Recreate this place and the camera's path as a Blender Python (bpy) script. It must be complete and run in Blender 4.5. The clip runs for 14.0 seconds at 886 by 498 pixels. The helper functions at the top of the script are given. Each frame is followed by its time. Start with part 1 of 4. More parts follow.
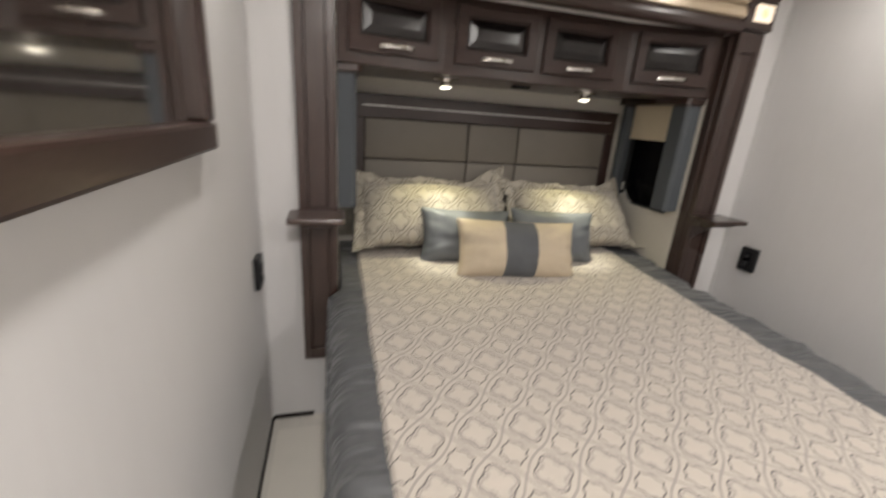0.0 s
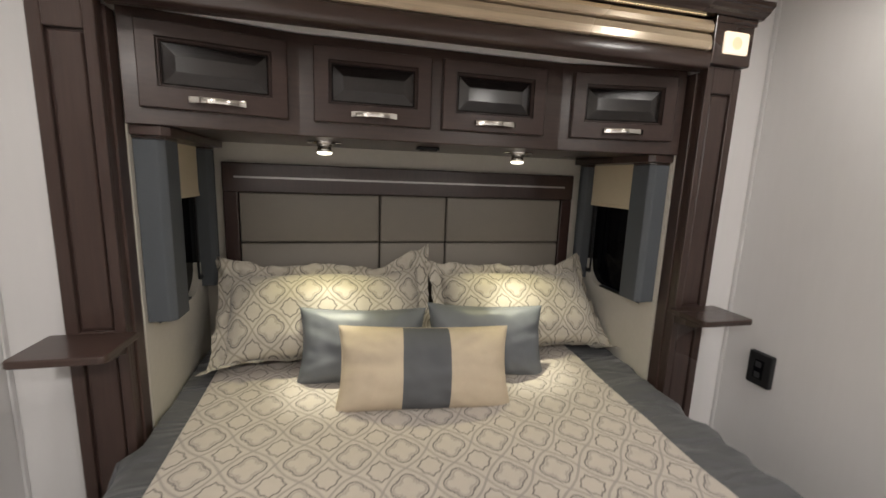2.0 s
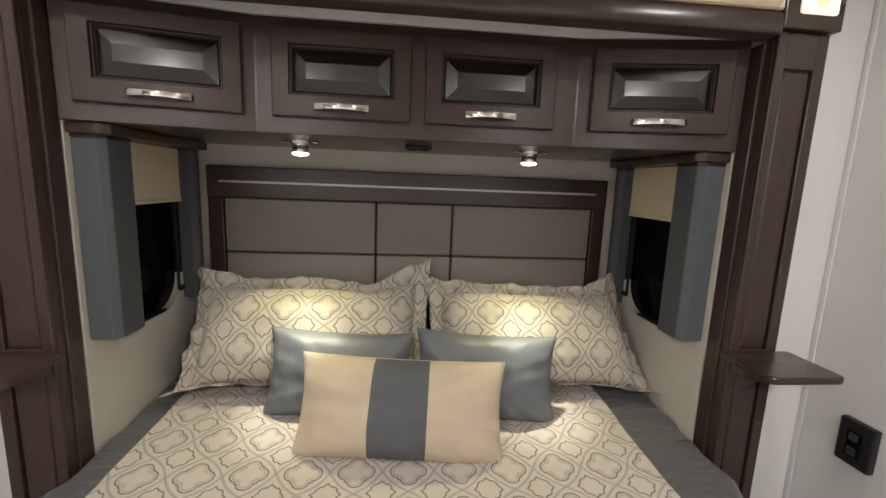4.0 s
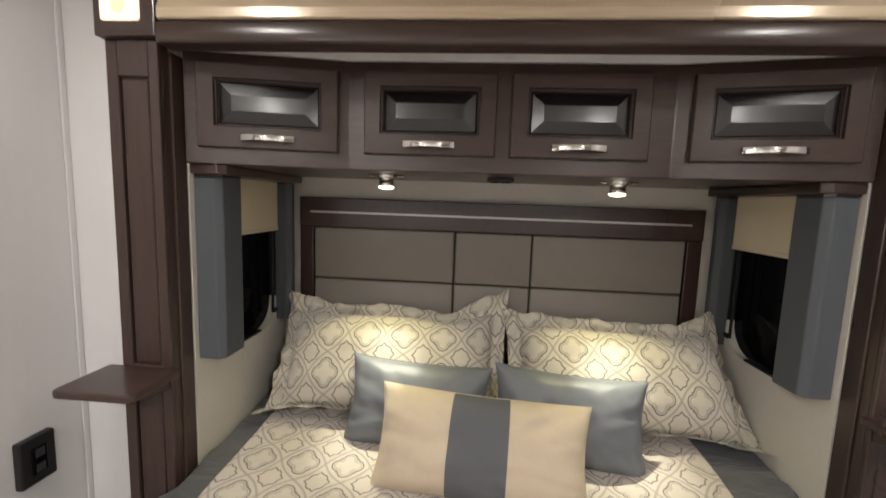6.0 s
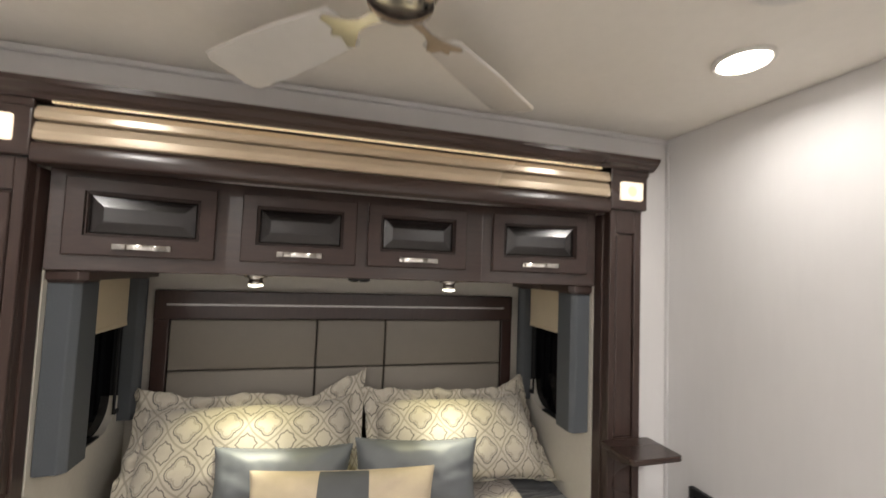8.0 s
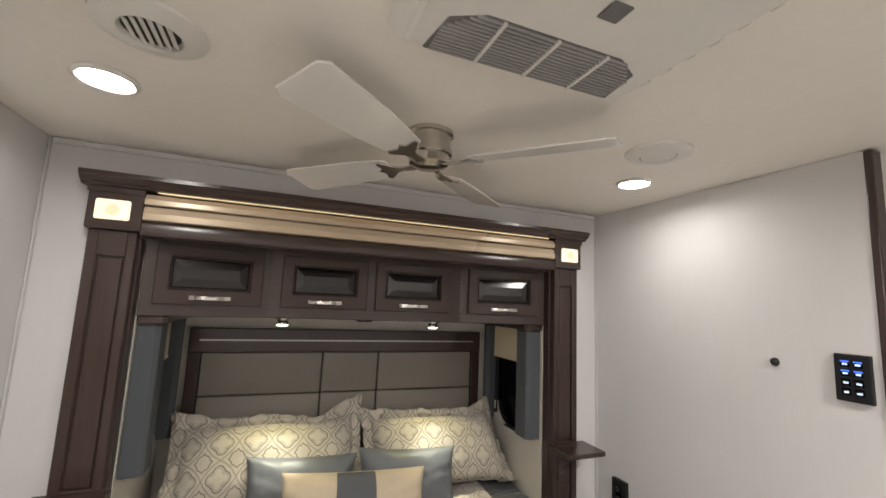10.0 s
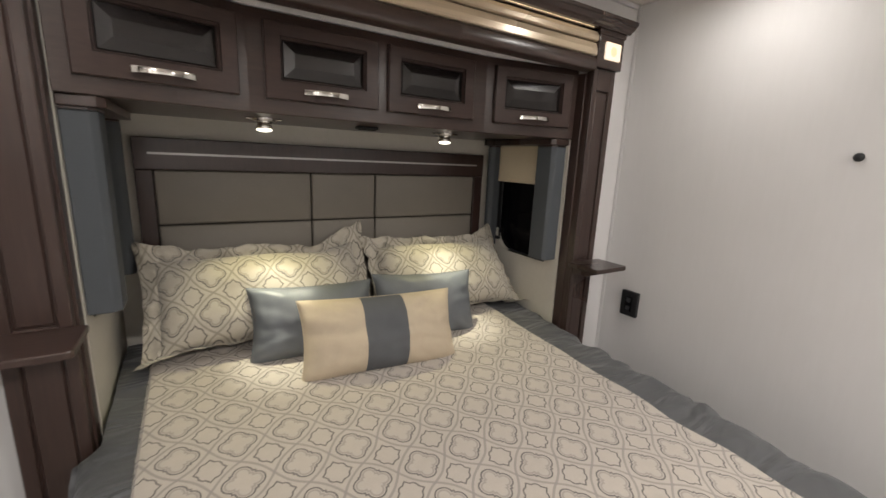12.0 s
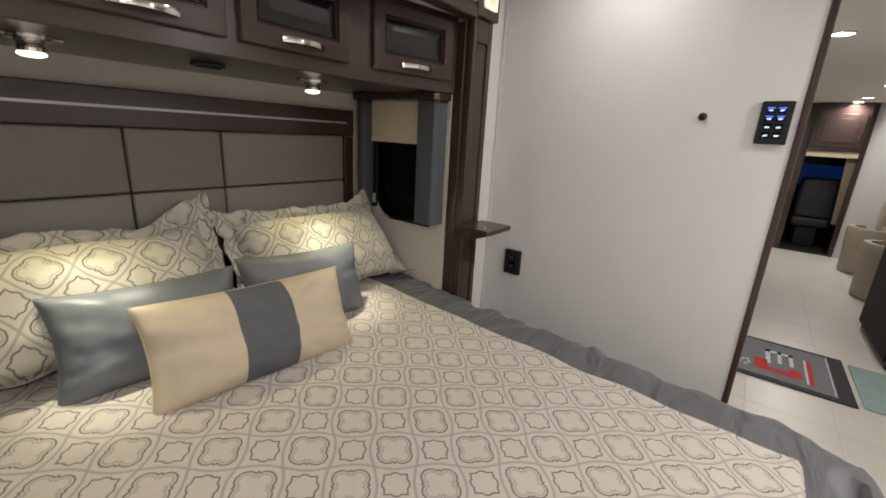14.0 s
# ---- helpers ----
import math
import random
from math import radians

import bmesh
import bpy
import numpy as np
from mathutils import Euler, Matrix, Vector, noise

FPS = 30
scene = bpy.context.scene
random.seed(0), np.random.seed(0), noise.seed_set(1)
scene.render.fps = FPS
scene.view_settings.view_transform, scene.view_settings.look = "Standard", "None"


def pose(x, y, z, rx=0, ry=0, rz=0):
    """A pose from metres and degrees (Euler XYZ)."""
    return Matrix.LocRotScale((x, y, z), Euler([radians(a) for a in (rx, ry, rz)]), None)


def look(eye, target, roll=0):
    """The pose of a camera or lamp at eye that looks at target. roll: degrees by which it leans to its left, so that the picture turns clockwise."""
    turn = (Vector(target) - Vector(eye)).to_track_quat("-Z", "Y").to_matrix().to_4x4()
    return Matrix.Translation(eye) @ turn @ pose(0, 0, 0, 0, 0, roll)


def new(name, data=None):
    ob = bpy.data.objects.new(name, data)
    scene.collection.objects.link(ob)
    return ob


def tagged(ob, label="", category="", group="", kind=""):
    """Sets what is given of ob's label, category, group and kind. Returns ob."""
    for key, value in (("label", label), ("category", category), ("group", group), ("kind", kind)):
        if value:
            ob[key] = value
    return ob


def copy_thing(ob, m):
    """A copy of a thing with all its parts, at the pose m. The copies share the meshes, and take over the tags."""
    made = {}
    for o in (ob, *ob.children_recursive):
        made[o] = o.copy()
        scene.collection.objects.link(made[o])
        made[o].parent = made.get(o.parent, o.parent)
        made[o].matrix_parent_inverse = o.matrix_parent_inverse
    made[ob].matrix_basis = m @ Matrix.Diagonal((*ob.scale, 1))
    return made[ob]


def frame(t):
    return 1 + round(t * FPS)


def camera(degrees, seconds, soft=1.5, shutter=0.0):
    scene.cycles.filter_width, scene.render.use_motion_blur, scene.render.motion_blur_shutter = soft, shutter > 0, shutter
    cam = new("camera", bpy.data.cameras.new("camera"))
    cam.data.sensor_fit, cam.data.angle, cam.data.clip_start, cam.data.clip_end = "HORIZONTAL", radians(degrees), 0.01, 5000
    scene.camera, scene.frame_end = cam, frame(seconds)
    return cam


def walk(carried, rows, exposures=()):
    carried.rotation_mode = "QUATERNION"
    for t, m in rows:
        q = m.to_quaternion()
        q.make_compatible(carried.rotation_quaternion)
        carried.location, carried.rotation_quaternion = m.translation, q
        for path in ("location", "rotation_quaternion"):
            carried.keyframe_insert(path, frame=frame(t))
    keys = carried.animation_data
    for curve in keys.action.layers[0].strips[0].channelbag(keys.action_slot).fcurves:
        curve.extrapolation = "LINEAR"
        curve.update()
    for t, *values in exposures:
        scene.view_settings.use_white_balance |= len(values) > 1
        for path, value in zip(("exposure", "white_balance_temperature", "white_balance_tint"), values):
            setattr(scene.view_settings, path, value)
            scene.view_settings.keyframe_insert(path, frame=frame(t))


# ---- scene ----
cam = camera(94.8, 14.0, 1.5, 0.5)
PATH = [
    (0, (-0.041, 0.065, 1.482), (0.477, 1.896, 0.868), 4.2),
    (0.5, (0.092, 0.159, 1.538), (0.841, 1.973, 1.152), 3.1),
    (1, (0.257, 0.245, 1.543), (0.994, 2.072, 1.197), 2.9),
    (1.5, (0.399, 0.38, 1.526), (1.035, 2.237, 1.143), 2.6),
    (2, (0.552, 0.5, 1.54), (1.018, 2.415, 1.199), 2.1),
    (2.2, (0.616, 0.538, 1.53), (1.036, 2.469, 1.222), 2.3),
    (4.5, (0.822, 0.713, 1.536), (0.958, 2.683, 1.223), 2.0),
    (5, (0.813, 0.726, 1.529), (0.899, 2.701, 1.226), 2.1),
    (5.5, (0.813, 0.732, 1.531), (0.826, 2.714, 1.259), 2.1),
    (6, (0.78, 0.716, 1.572), (0.629, 2.697, 1.344), 2.0),
    (6.5, (0.765, 0.702, 1.648), (0.621, 2.692, 1.51), 1.9),
    (7, (0.828, 0.699, 1.685), (0.895, 2.696, 1.584), 1.9),
    (7.5, (0.844, 0.615, 1.681), (1.141, 2.592, 1.642), 2.0),
    (8, (0.737, 0.42, 1.69), (1.274, 2.343, 1.802), 2.1),
    (8.2, (0.708, 0.349, 1.71), (1.285, 2.257, 1.878), 2.2),
    (10.3, (0.393, -0.009, 1.754), (1.144, 1.828, 2.008), 1.9),
    (10.5, (0.359, 0.006, 1.685), (1.132, 1.846, 1.815), 2.1),
    (11, (0.35, 0.139, 1.507), (1.113, 1.977, 1.306), 2.6),
    (11.5, (0.284, 0.335, 1.531), (1.128, 2.099, 1.113), 2.1),
    (12, (0.25, 0.453, 1.534), (1.275, 2.118, 1.112), 2.5),
    (12.5, (0.276, 0.528, 1.513), (1.432, 2.087, 1.033), 3.1),
    (13, (0.288, 0.652, 1.47), (1.707, 1.936, 0.891), 4.6),
    (13.5, (0.262, 0.735, 1.47), (1.762, 1.915, 0.87), 4.4),
    (14, (0.25, 0.702, 1.49), (1.795, 1.85, 0.948), 3.2),
]
walk(cam, [(t, look(eye, target, roll)) for t, eye, target, roll in PATH],
     ((0, 0.04), (0.5, 0.05), (1, -0.02), (2, 0.0), (4.5, 0.17), (6, 0.28), (7, 0.32), (8.2, 0.24), (10.3, 0.0), (10.5, 0.0), (11.5, -0.08), (12.2, 0.0), (14, -0.07)))

# ---- light ----
world = bpy.data.worlds.new("night")
scene.world = world
world.use_nodes = True
world.node_tree.nodes["Background"].inputs[0].default_value = (0.01, 0.014, 0.03, 1)
world.node_tree.nodes["Background"].inputs[1].default_value = 0.3
NEUTRAL = (1.0, 0.965, 0.925)


def lamp(name, kind, at, target, watts, colour, size=0.1, angle=150, blend=0.5):
    data = bpy.data.lights.new(name, kind)
    data.energy, data.color = watts, colour
    if kind == "AREA":
        data.shape, data.size, data.spread = "DISK", size, radians(angle)
    else:
        data.shadow_soft_size = size
    if kind == "SPOT":
        data.spot_size, data.spot_blend = radians(angle), blend
    ob = new(name, data)
    ob.matrix_world = look(at, target)
    return ob


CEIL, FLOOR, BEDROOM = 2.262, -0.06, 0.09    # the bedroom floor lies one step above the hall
# the 26 W pair at y = -0.35 is unseen, added as fill
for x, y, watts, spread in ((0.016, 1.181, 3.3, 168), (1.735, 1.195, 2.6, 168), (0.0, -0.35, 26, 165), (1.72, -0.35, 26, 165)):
    lamp("downlight_and_fill_lamp", "AREA", (x, y, CEIL - 0.022), (x, y, 0), watts, NEUTRAL, 0.13, spread)
for x, y in ((4.13, 0.45), (6.9, -0.25), (8.2, -0.25), (8.8, -0.24)):
    lamp("hall_lamp", "AREA", (x, y, CEIL - 0.022), (x, y, 0), 10, NEUTRAL, 0.14)
for x in (0.48, 1.229):
    # the bright middle of the beam and its yellow skirt
    lamp("reading_lamp", "SPOT", (x, 2.07, 1.598), (x + 0.02, 1.965, 0.95), 31.0, (1.0, 0.97, 0.80), 0.012, 35, 1.0)
    lamp("reading_lamp_skirt", "SPOT", (x, 2.07, 1.598), (x, 1.93, 0.95), 12.0, (1.0, 0.92, 0.50), 0.012, 80, 0.9)

# ---- materials ----


def material(name, colour, rough=0.5, metal=0.0, grain=None, bump=0.0, vary=0.12, scale=30.0, coat=0.0, spec=0.5, random_vary=0.0, coat_rough=0.2):
    """grain: stretch of the noise along x, y, z; two noise scales shade and roughen the surface."""
    m = bpy.data.materials.new(name)
    m.use_nodes = True
    t = m.node_tree
    b = t.nodes["Principled BSDF"]
    b.inputs["Roughness"].default_value, b.inputs["Metallic"].default_value = rough, metal
    b.inputs["Coat Weight"].default_value, b.inputs["Specular IOR Level"].default_value = coat, spec
    b.inputs["Coat Roughness"].default_value = coat_rough
    link = t.links.new
    co = t.nodes.new("ShaderNodeTexCoord")
    mp = t.nodes.new("ShaderNodeMapping")
    mp.inputs["Scale"].default_value = grain or (1, 1, 1)
    link(co.outputs["Object"], mp.inputs["Vector"])
    fine = t.nodes.new("ShaderNodeTexNoise")
    fine.inputs["Scale"].default_value, fine.inputs["Detail"].default_value = scale, 6
    link(mp.outputs["Vector"], fine.inputs["Vector"])
    wide = t.nodes.new("ShaderNodeTexNoise")
    wide.inputs["Scale"].default_value, wide.inputs["Detail"].default_value = scale * 0.09, 3
    link(co.outputs["Object"], wide.inputs["Vector"])
    both = t.nodes.new("ShaderNodeMath")
    both.operation = "ADD"
    link(fine.outputs["Fac"], both.inputs[0])
    link(wide.outputs["Fac"], both.inputs[1])
    ramp = t.nodes.new("ShaderNodeMapRange")
    ramp.inputs["From Min"].default_value, ramp.inputs["From Max"].default_value = 0.6, 1.4
    ramp.inputs["To Min"].default_value, ramp.inputs["To Max"].default_value = 1 - vary, 1 + vary
    link(both.outputs[0], ramp.inputs["Value"])
    mul = t.nodes.new("ShaderNodeVectorMath")
    mul.operation = "SCALE"
    mul.inputs[0].default_value = colour
    link(ramp.outputs["Result"], mul.inputs["Scale"])
    out = mul.outputs["Vector"]
    if random_vary:
        info = t.nodes.new("ShaderNodeObjectInfo")
        r2 = t.nodes.new("ShaderNodeMapRange")
        r2.inputs["To Min"].default_value, r2.inputs["To Max"].default_value = 1 - random_vary, 1 + random_vary
        link(info.outputs["Random"], r2.inputs["Value"])
        m2 = t.nodes.new("ShaderNodeVectorMath")
        m2.operation = "SCALE"
        link(out, m2.inputs[0])
        link(r2.outputs["Result"], m2.inputs["Scale"])
        out = m2.outputs["Vector"]
    link(out, b.inputs["Base Color"])
    rr = t.nodes.new("ShaderNodeMapRange")
    rr.inputs["To Min"].default_value, rr.inputs["To Max"].default_value = max(0.02, rough - 0.08), min(1, rough + 0.08)
    link(wide.outputs["Fac"], rr.inputs["Value"])
    link(rr.outputs["Result"], b.inputs["Roughness"])
    if bump:
        bp = t.nodes.new("ShaderNodeBump")
        bp.inputs["Strength"].default_value, bp.inputs["Distance"].default_value = bump, 0.002
        link(fine.outputs["Fac"], bp.inputs["Height"])
        link(bp.outputs["Normal"], b.inputs["Normal"])
    return m


def glow(name, colour, strength):
    m = bpy.data.materials.new(name)
    m.use_nodes = True
    b = m.node_tree.nodes["Principled BSDF"]
    b.inputs["Base Color"].default_value = (*colour, 1)
    b.inputs["Emission Color"].default_value = (*colour, 1)
    b.inputs["Emission Strength"].default_value = strength
    return m


def lattice(name, cloth, dark, pale, period, tall, stroke=1.0):
    """Printed cloth: quatrefoils and four-pointed stars on a chequer of the given periods, in UV metres."""
    m = material(name, cloth, 0.85, vary=0.06, scale=400, bump=0.25)
    t = m.node_tree
    link = t.links.new
    b = t.nodes["Principled BSDF"]
    b.inputs["Sheen Weight"].default_value = 0.2
    base = b.inputs["Base Color"].links[0].from_socket
    uv = t.nodes.new("ShaderNodeUVMap")
    warp = t.nodes.new("ShaderNodeTexNoise")
    warp.inputs["Scale"].default_value = 9
    link(uv.outputs["UV"], warp.inputs["Vector"])

    def maths(op, a, c=None):
        n = t.nodes.new("ShaderNodeMath")
        n.operation = op
        for i, v in enumerate((a, c)):
            if v is None:
                continue
            if isinstance(v, (int, float)):
                n.inputs[i].default_value = v
            else:
                link(v, n.inputs[i])
        return n.outputs[0]

    sep = t.nodes.new("ShaderNodeSeparateXYZ")
    link(uv.outputs["UV"], sep.inputs[0])
    wob = maths("MULTIPLY", maths("SUBTRACT", warp.outputs["Fac"], 0.5), 0.06)
    u = maths("ADD", maths("DIVIDE", sep.outputs["X"], period), wob)
    v = maths("SUBTRACT", maths("DIVIDE", sep.outputs["Y"], tall), wob)

    def line(d, width):
        n = t.nodes.new("ShaderNodeMapRange")
        n.interpolation_type = "SMOOTHSTEP"
        n.inputs["From Min"].default_value, n.inputs["From Max"].default_value = width * 0.45, width * 1.05
        n.inputs["To Min"].default_value, n.inputs["To Max"].default_value = 1, 0
        link(maths("ABSOLUTE", d), n.inputs["Value"])
        return n.outputs["Result"]

    def cell(shift):
        """The larger and the smaller of the distances from the nearest cell's middle along u and v."""
        x = maths("ABSOLUTE", maths("SUBTRACT", maths("FRACT", maths("ADD", u, shift)), 0.5))
        y = maths("ABSOLUTE", maths("SUBTRACT", maths("FRACT", maths("ADD", v, shift)), 0.5))
        return maths("MAXIMUM", x, y), maths("MINIMUM", x, y)

    def disc(p, q, cp, cq, radius):
        dp, dq = maths("SUBTRACT", p, cp), maths("SUBTRACT", q, cq)
        return maths("SUBTRACT", maths("SQRT", maths("ADD", maths("MULTIPLY", dp, dp), maths("MULTIPLY", dq, dq))), radius)

    def quatrefoil(shift):
        """Four round lobes with a square's corners between them."""
        p, q = cell(shift)
        return maths("MINIMUM", disc(p, q, 0.185, 0.0, 0.162), maths("SUBTRACT", p, 0.206))

    def star(shift):
        """A diamond with a rounded bump on each side."""
        p, q = cell(shift)
        diamond = maths("MULTIPLY", maths("SUBTRACT", maths("ADD", p, q), 0.268), 0.707)
        return maths("MINIMUM", disc(p, q, 0.086, 0.086, 0.105), diamond)

    def diagonal(sign, width):
        """Wavy ribbons between the cells, bulging towards the stars."""
        a = maths("ADD", u, maths("MULTIPLY", v, sign))
        b = maths("SUBTRACT", u, maths("MULTIPLY", v, sign))
        wave = maths("MULTIPLY", maths("MULTIPLY", maths("SINE", maths("MULTIPLY", a, math.pi)), maths("COSINE", maths("MULTIPLY", b, math.pi))), 0.075)
        return line(maths("SUBTRACT", maths("FRACT", maths("ADD", a, wave)), 0.5), width)

    def over(under, colour, fac, strength):
        mix = t.nodes.new("ShaderNodeMix")
        mix.data_type = "RGBA"
        link(maths("MULTIPLY", fac, strength), mix.inputs["Factor"])
        link(under, mix.inputs["A"])
        mix.inputs["B"].default_value = (*colour, 1)
        return mix.outputs["Result"]

    c = over(base, pale, diagonal(1, 0.046), 0.85)
    c = over(c, pale, diagonal(-1, 0.046), 0.85)
    foil = quatrefoil(0.0)
    c = over(c, pale, line(maths("ADD", foil, 0.05), 0.022), 0.7)
    c = over(c, dark, line(foil, 0.022 * stroke), 0.9)
    c = over(c, dark, line(star(0.5), 0.022 * stroke), 0.88)
    link(c, b.inputs["Base Color"])
    return m


def creased(name, colour, rough, depth):
    """Slack cloth: fine weave with slanting, uneven creases."""
    m = material(name, colour, rough, bump=0.2, vary=0.08, scale=320)
    t = m.node_tree
    link = t.links.new
    co = t.nodes.new("ShaderNodeTexCoord")
    mp = t.nodes.new("ShaderNodeMapping")
    mp.inputs["Rotation"].default_value = (0.5, 0.3, 0.7)
    mp.inputs["Scale"].default_value = (2.2, 7.0, 3.0)
    link(co.outputs["Object"], mp.inputs["Vector"])
    n = t.nodes.new("ShaderNodeTexNoise")
    n.inputs["Scale"].default_value, n.inputs["Detail"].default_value, n.inputs["Distortion"].default_value = 1.6, 2, 0.6
    link(mp.outputs["Vector"], n.inputs["Vector"])
    bp = t.nodes.new("ShaderNodeBump")
    bp.inputs["Strength"].default_value, bp.inputs["Distance"].default_value = 0.9, depth
    link(n.outputs["Fac"], bp.inputs["Height"])
    weave = t.nodes["Principled BSDF"].inputs["Normal"].links[0].from_node
    link(bp.outputs["Normal"], weave.inputs["Normal"])
    t.nodes["Principled BSDF"].inputs["Sheen Weight"].default_value = 0.15
    return m


wall_paint = material("wall_paint", (0.60, 0.585, 0.58), 0.55, grain=(1, 1, 0.12), bump=0.04, vary=0.02, scale=60)
ceiling_paint = material("ceiling_paint", (0.80, 0.76, 0.70), 0.6, vary=0.03, scale=40, bump=0.08)
white_trim = material("white_trim", (0.82, 0.81, 0.79), 0.4, vary=0.03)
slide_paint = material("slide_paint", (0.55, 0.52, 0.46), 0.6, vary=0.04, scale=50, bump=0.1)
wood_v = material("stained_wood", (0.045, 0.0265, 0.0215), 0.30, grain=(14, 14, 0.7), bump=0.12, vary=0.35, scale=9, coat=0.32, spec=0.4)
wood_h = material("stained_wood_level", (0.043, 0.025, 0.020), 0.30, grain=(0.7, 14, 14), bump=0.12, vary=0.35, scale=9, coat=0.32, spec=0.4)
wood_door = material("glazed_wood", (0.046, 0.0275, 0.023), 0.34, grain=(0.8, 14, 12), bump=0.08, vary=0.3, scale=9, coat=0.10, spec=0.3, coat_rough=0.2)
panel_wood = material("dark_panel_wood", (0.011, 0.008, 0.0078), 0.26, grain=(0.8, 14, 12), bump=0.05, vary=0.3, scale=9, coat=0.3, spec=0.5, coat_rough=0.14)
cherry = material("dark_cherry_wood", (0.031, 0.0155, 0.0125), 0.32, grain=(9, 9, 1.2), bump=0.1, vary=0.3, scale=9, coat=0.25, spec=0.4)
glaze = material("dark_glaze", (0.012, 0.009, 0.008), 0.6, spec=0.12)
# the LED strip's gold wash on the cornice is put into this colour
strip_lit = material("strip_lit_gold", (0.58, 0.465, 0.33), 0.29, 0.2, grain=(0.5, 18, 18), bump=0.08, vary=0.18, scale=12, coat=0.45, coat_rough=0.16)
inlay_metal = material("dull_inlay_metal", (0.36, 0.34, 0.33), 0.4, 0.6, vary=0.08)
pull_nickel = material("polished_nickel", (0.56, 0.535, 0.50), 0.09, 1.0, grain=(1, 20, 20), vary=0.1)
nickel = material("brushed_nickel", (0.56, 0.53, 0.49), 0.13, 1.0, grain=(1, 20, 20), vary=0.08)
vinyl = material("taupe_vinyl", (0.168, 0.149, 0.124), 0.5, bump=0.5, vary=0.05, scale=220)
seam = material("seam_shadow", (0.03, 0.026, 0.022), 0.7)
wing_cloth = material("slate_cloth", (0.068, 0.0755, 0.085), 0.75, bump=0.4, vary=0.07, scale=260)
shade_cloth = material("shade_cloth", (0.62, 0.53, 0.39), 0.8, grain=(1, 1, 6), bump=0.2, vary=0.05, scale=90)
spread_cloth = creased("grey_spread", (0.074, 0.0755, 0.079), 0.55, 0.06)
satin = material("slate_satin", (0.118, 0.127, 0.137), 0.5, bump=0.08, vary=0.08, scale=260)
cream_cloth = material("cream_cloth", (0.46, 0.382, 0.283), 0.85, bump=0.35, vary=0.05, scale=420)
band_cloth = material("grey_band_cloth", (0.085, 0.088, 0.095), 0.85, bump=0.35, vary=0.06, scale=420)
PRINT_X, PRINT_Y = 0.1355, 0.141              # repeat of the printed cloth, in metres
print_cloth = lattice("printed_coverlet", (0.442, 0.395, 0.344), (0.105, 0.094, 0.090), (0.275, 0.245, 0.225), PRINT_X, PRINT_Y, 0.9)
sham_cloth = lattice("printed_sham", (0.45, 0.41, 0.34), (0.108, 0.097, 0.088), (0.27, 0.242, 0.20), PRINT_X, PRINT_Y, 0.95)
black_plastic = material("black_plastic", (0.012, 0.012, 0.013), 0.35, vary=0.1, spec=0.3)
black_rubber = material("black_rubber", (0.02, 0.02, 0.022), 0.7, bump=0.2)
night_glass = material("night_glass", (0.003, 0.003, 0.004), 0.06, vary=0.05, spec=0.12)
tint_mirror = material("dark_mirror", (0.78, 0.77, 0.75), 0.035, 1.0, vary=0.01)
fan_white = material("blade_white", (0.68, 0.66, 0.63), 0.22, vary=0.03, coat=0.5, coat_rough=0.12)
plastic_white = material("white_plastic", (0.68, 0.66, 0.62), 0.45, vary=0.03)
dark_void = material("dark_void", (0.05, 0.048, 0.045), 0.8)
grille_grey = material("grille_grey", (0.13, 0.125, 0.12), 0.6)
slat_grey = material("slat_grey", (0.33, 0.32, 0.31), 0.5)
tile_stone = material("cream_tile", (0.58, 0.545, 0.49), 0.30, bump=0.04, vary=0.045, scale=7, random_vary=0.02)
grout = material("grout", (0.53, 0.50, 0.455), 0.8)
led_white = glow("led_white", (1.0, 0.93, 0.78), 3.5)
led_disc = glow("led_disc", (1.0, 0.94, 0.86), 32)
led_warm = glow("led_warm", (1.0, 0.78, 0.46), 0.9)
led_panel = glow("led_panel", (1.0, 0.89, 0.74), 0.46)
led_core = glow("led_core", (0.92, 0.66, 0.46), 0.42)
key_blue = glow("key_blue", (0.05, 0.14, 1.0), 1.6)
key_white = glow("key_white", (0.6, 0.75, 1.0), 0.55)
mat_grey = material("mat_grey", (0.16, 0.165, 0.17), 0.9, bump=0.6, vary=0.15, scale=300)
mat_white = material("mat_white", (0.55, 0.54, 0.53), 0.9, bump=0.4)
mat_red = material("mat_red", (0.45, 0.03, 0.03), 0.9, bump=0.4)
teal_glass = material("pale_teal_glass", (0.30, 0.40, 0.37), 0.12)
beige_leather = material("beige_leather", (0.30, 0.25, 0.19), 0.5, bump=0.3, vary=0.06, scale=120)
black_leather = material("black_leather", (0.02, 0.02, 0.023), 0.4, bump=0.3)
cab_blue = glow("night_blue", (0.004, 0.02, 0.10), 0.4)

# ---- mesh helpers ----


def part(name, bm, mat, parent=None, label="", smooth=False):
    """Link a bmesh, in world metres, as one mesh object under a thing or a part."""
    me = bpy.data.meshes.new(name)
    if smooth:
        for f in bm.faces:
            f.smooth = True
    bmesh.ops.recalc_face_normals(bm, faces=bm.faces)
    bm.to_mesh(me)
    bm.free()
    me.materials.append(mat)
    if smooth:
        me.set_sharp_from_angle(angle=radians(38))
    ob = new(name, me)
    if parent:
        ob.parent = parent
        ob.matrix_parent_inverse = parent.matrix_basis.inverted() if not parent.parent else Matrix()
    if label:
        ob["label"] = label
    return ob


def thing(name, at, label, category, group="", kind=""):
    e = new(name)
    e.empty_display_size = 0.05
    e.location = at
    return tagged(e, label, category, group, kind)


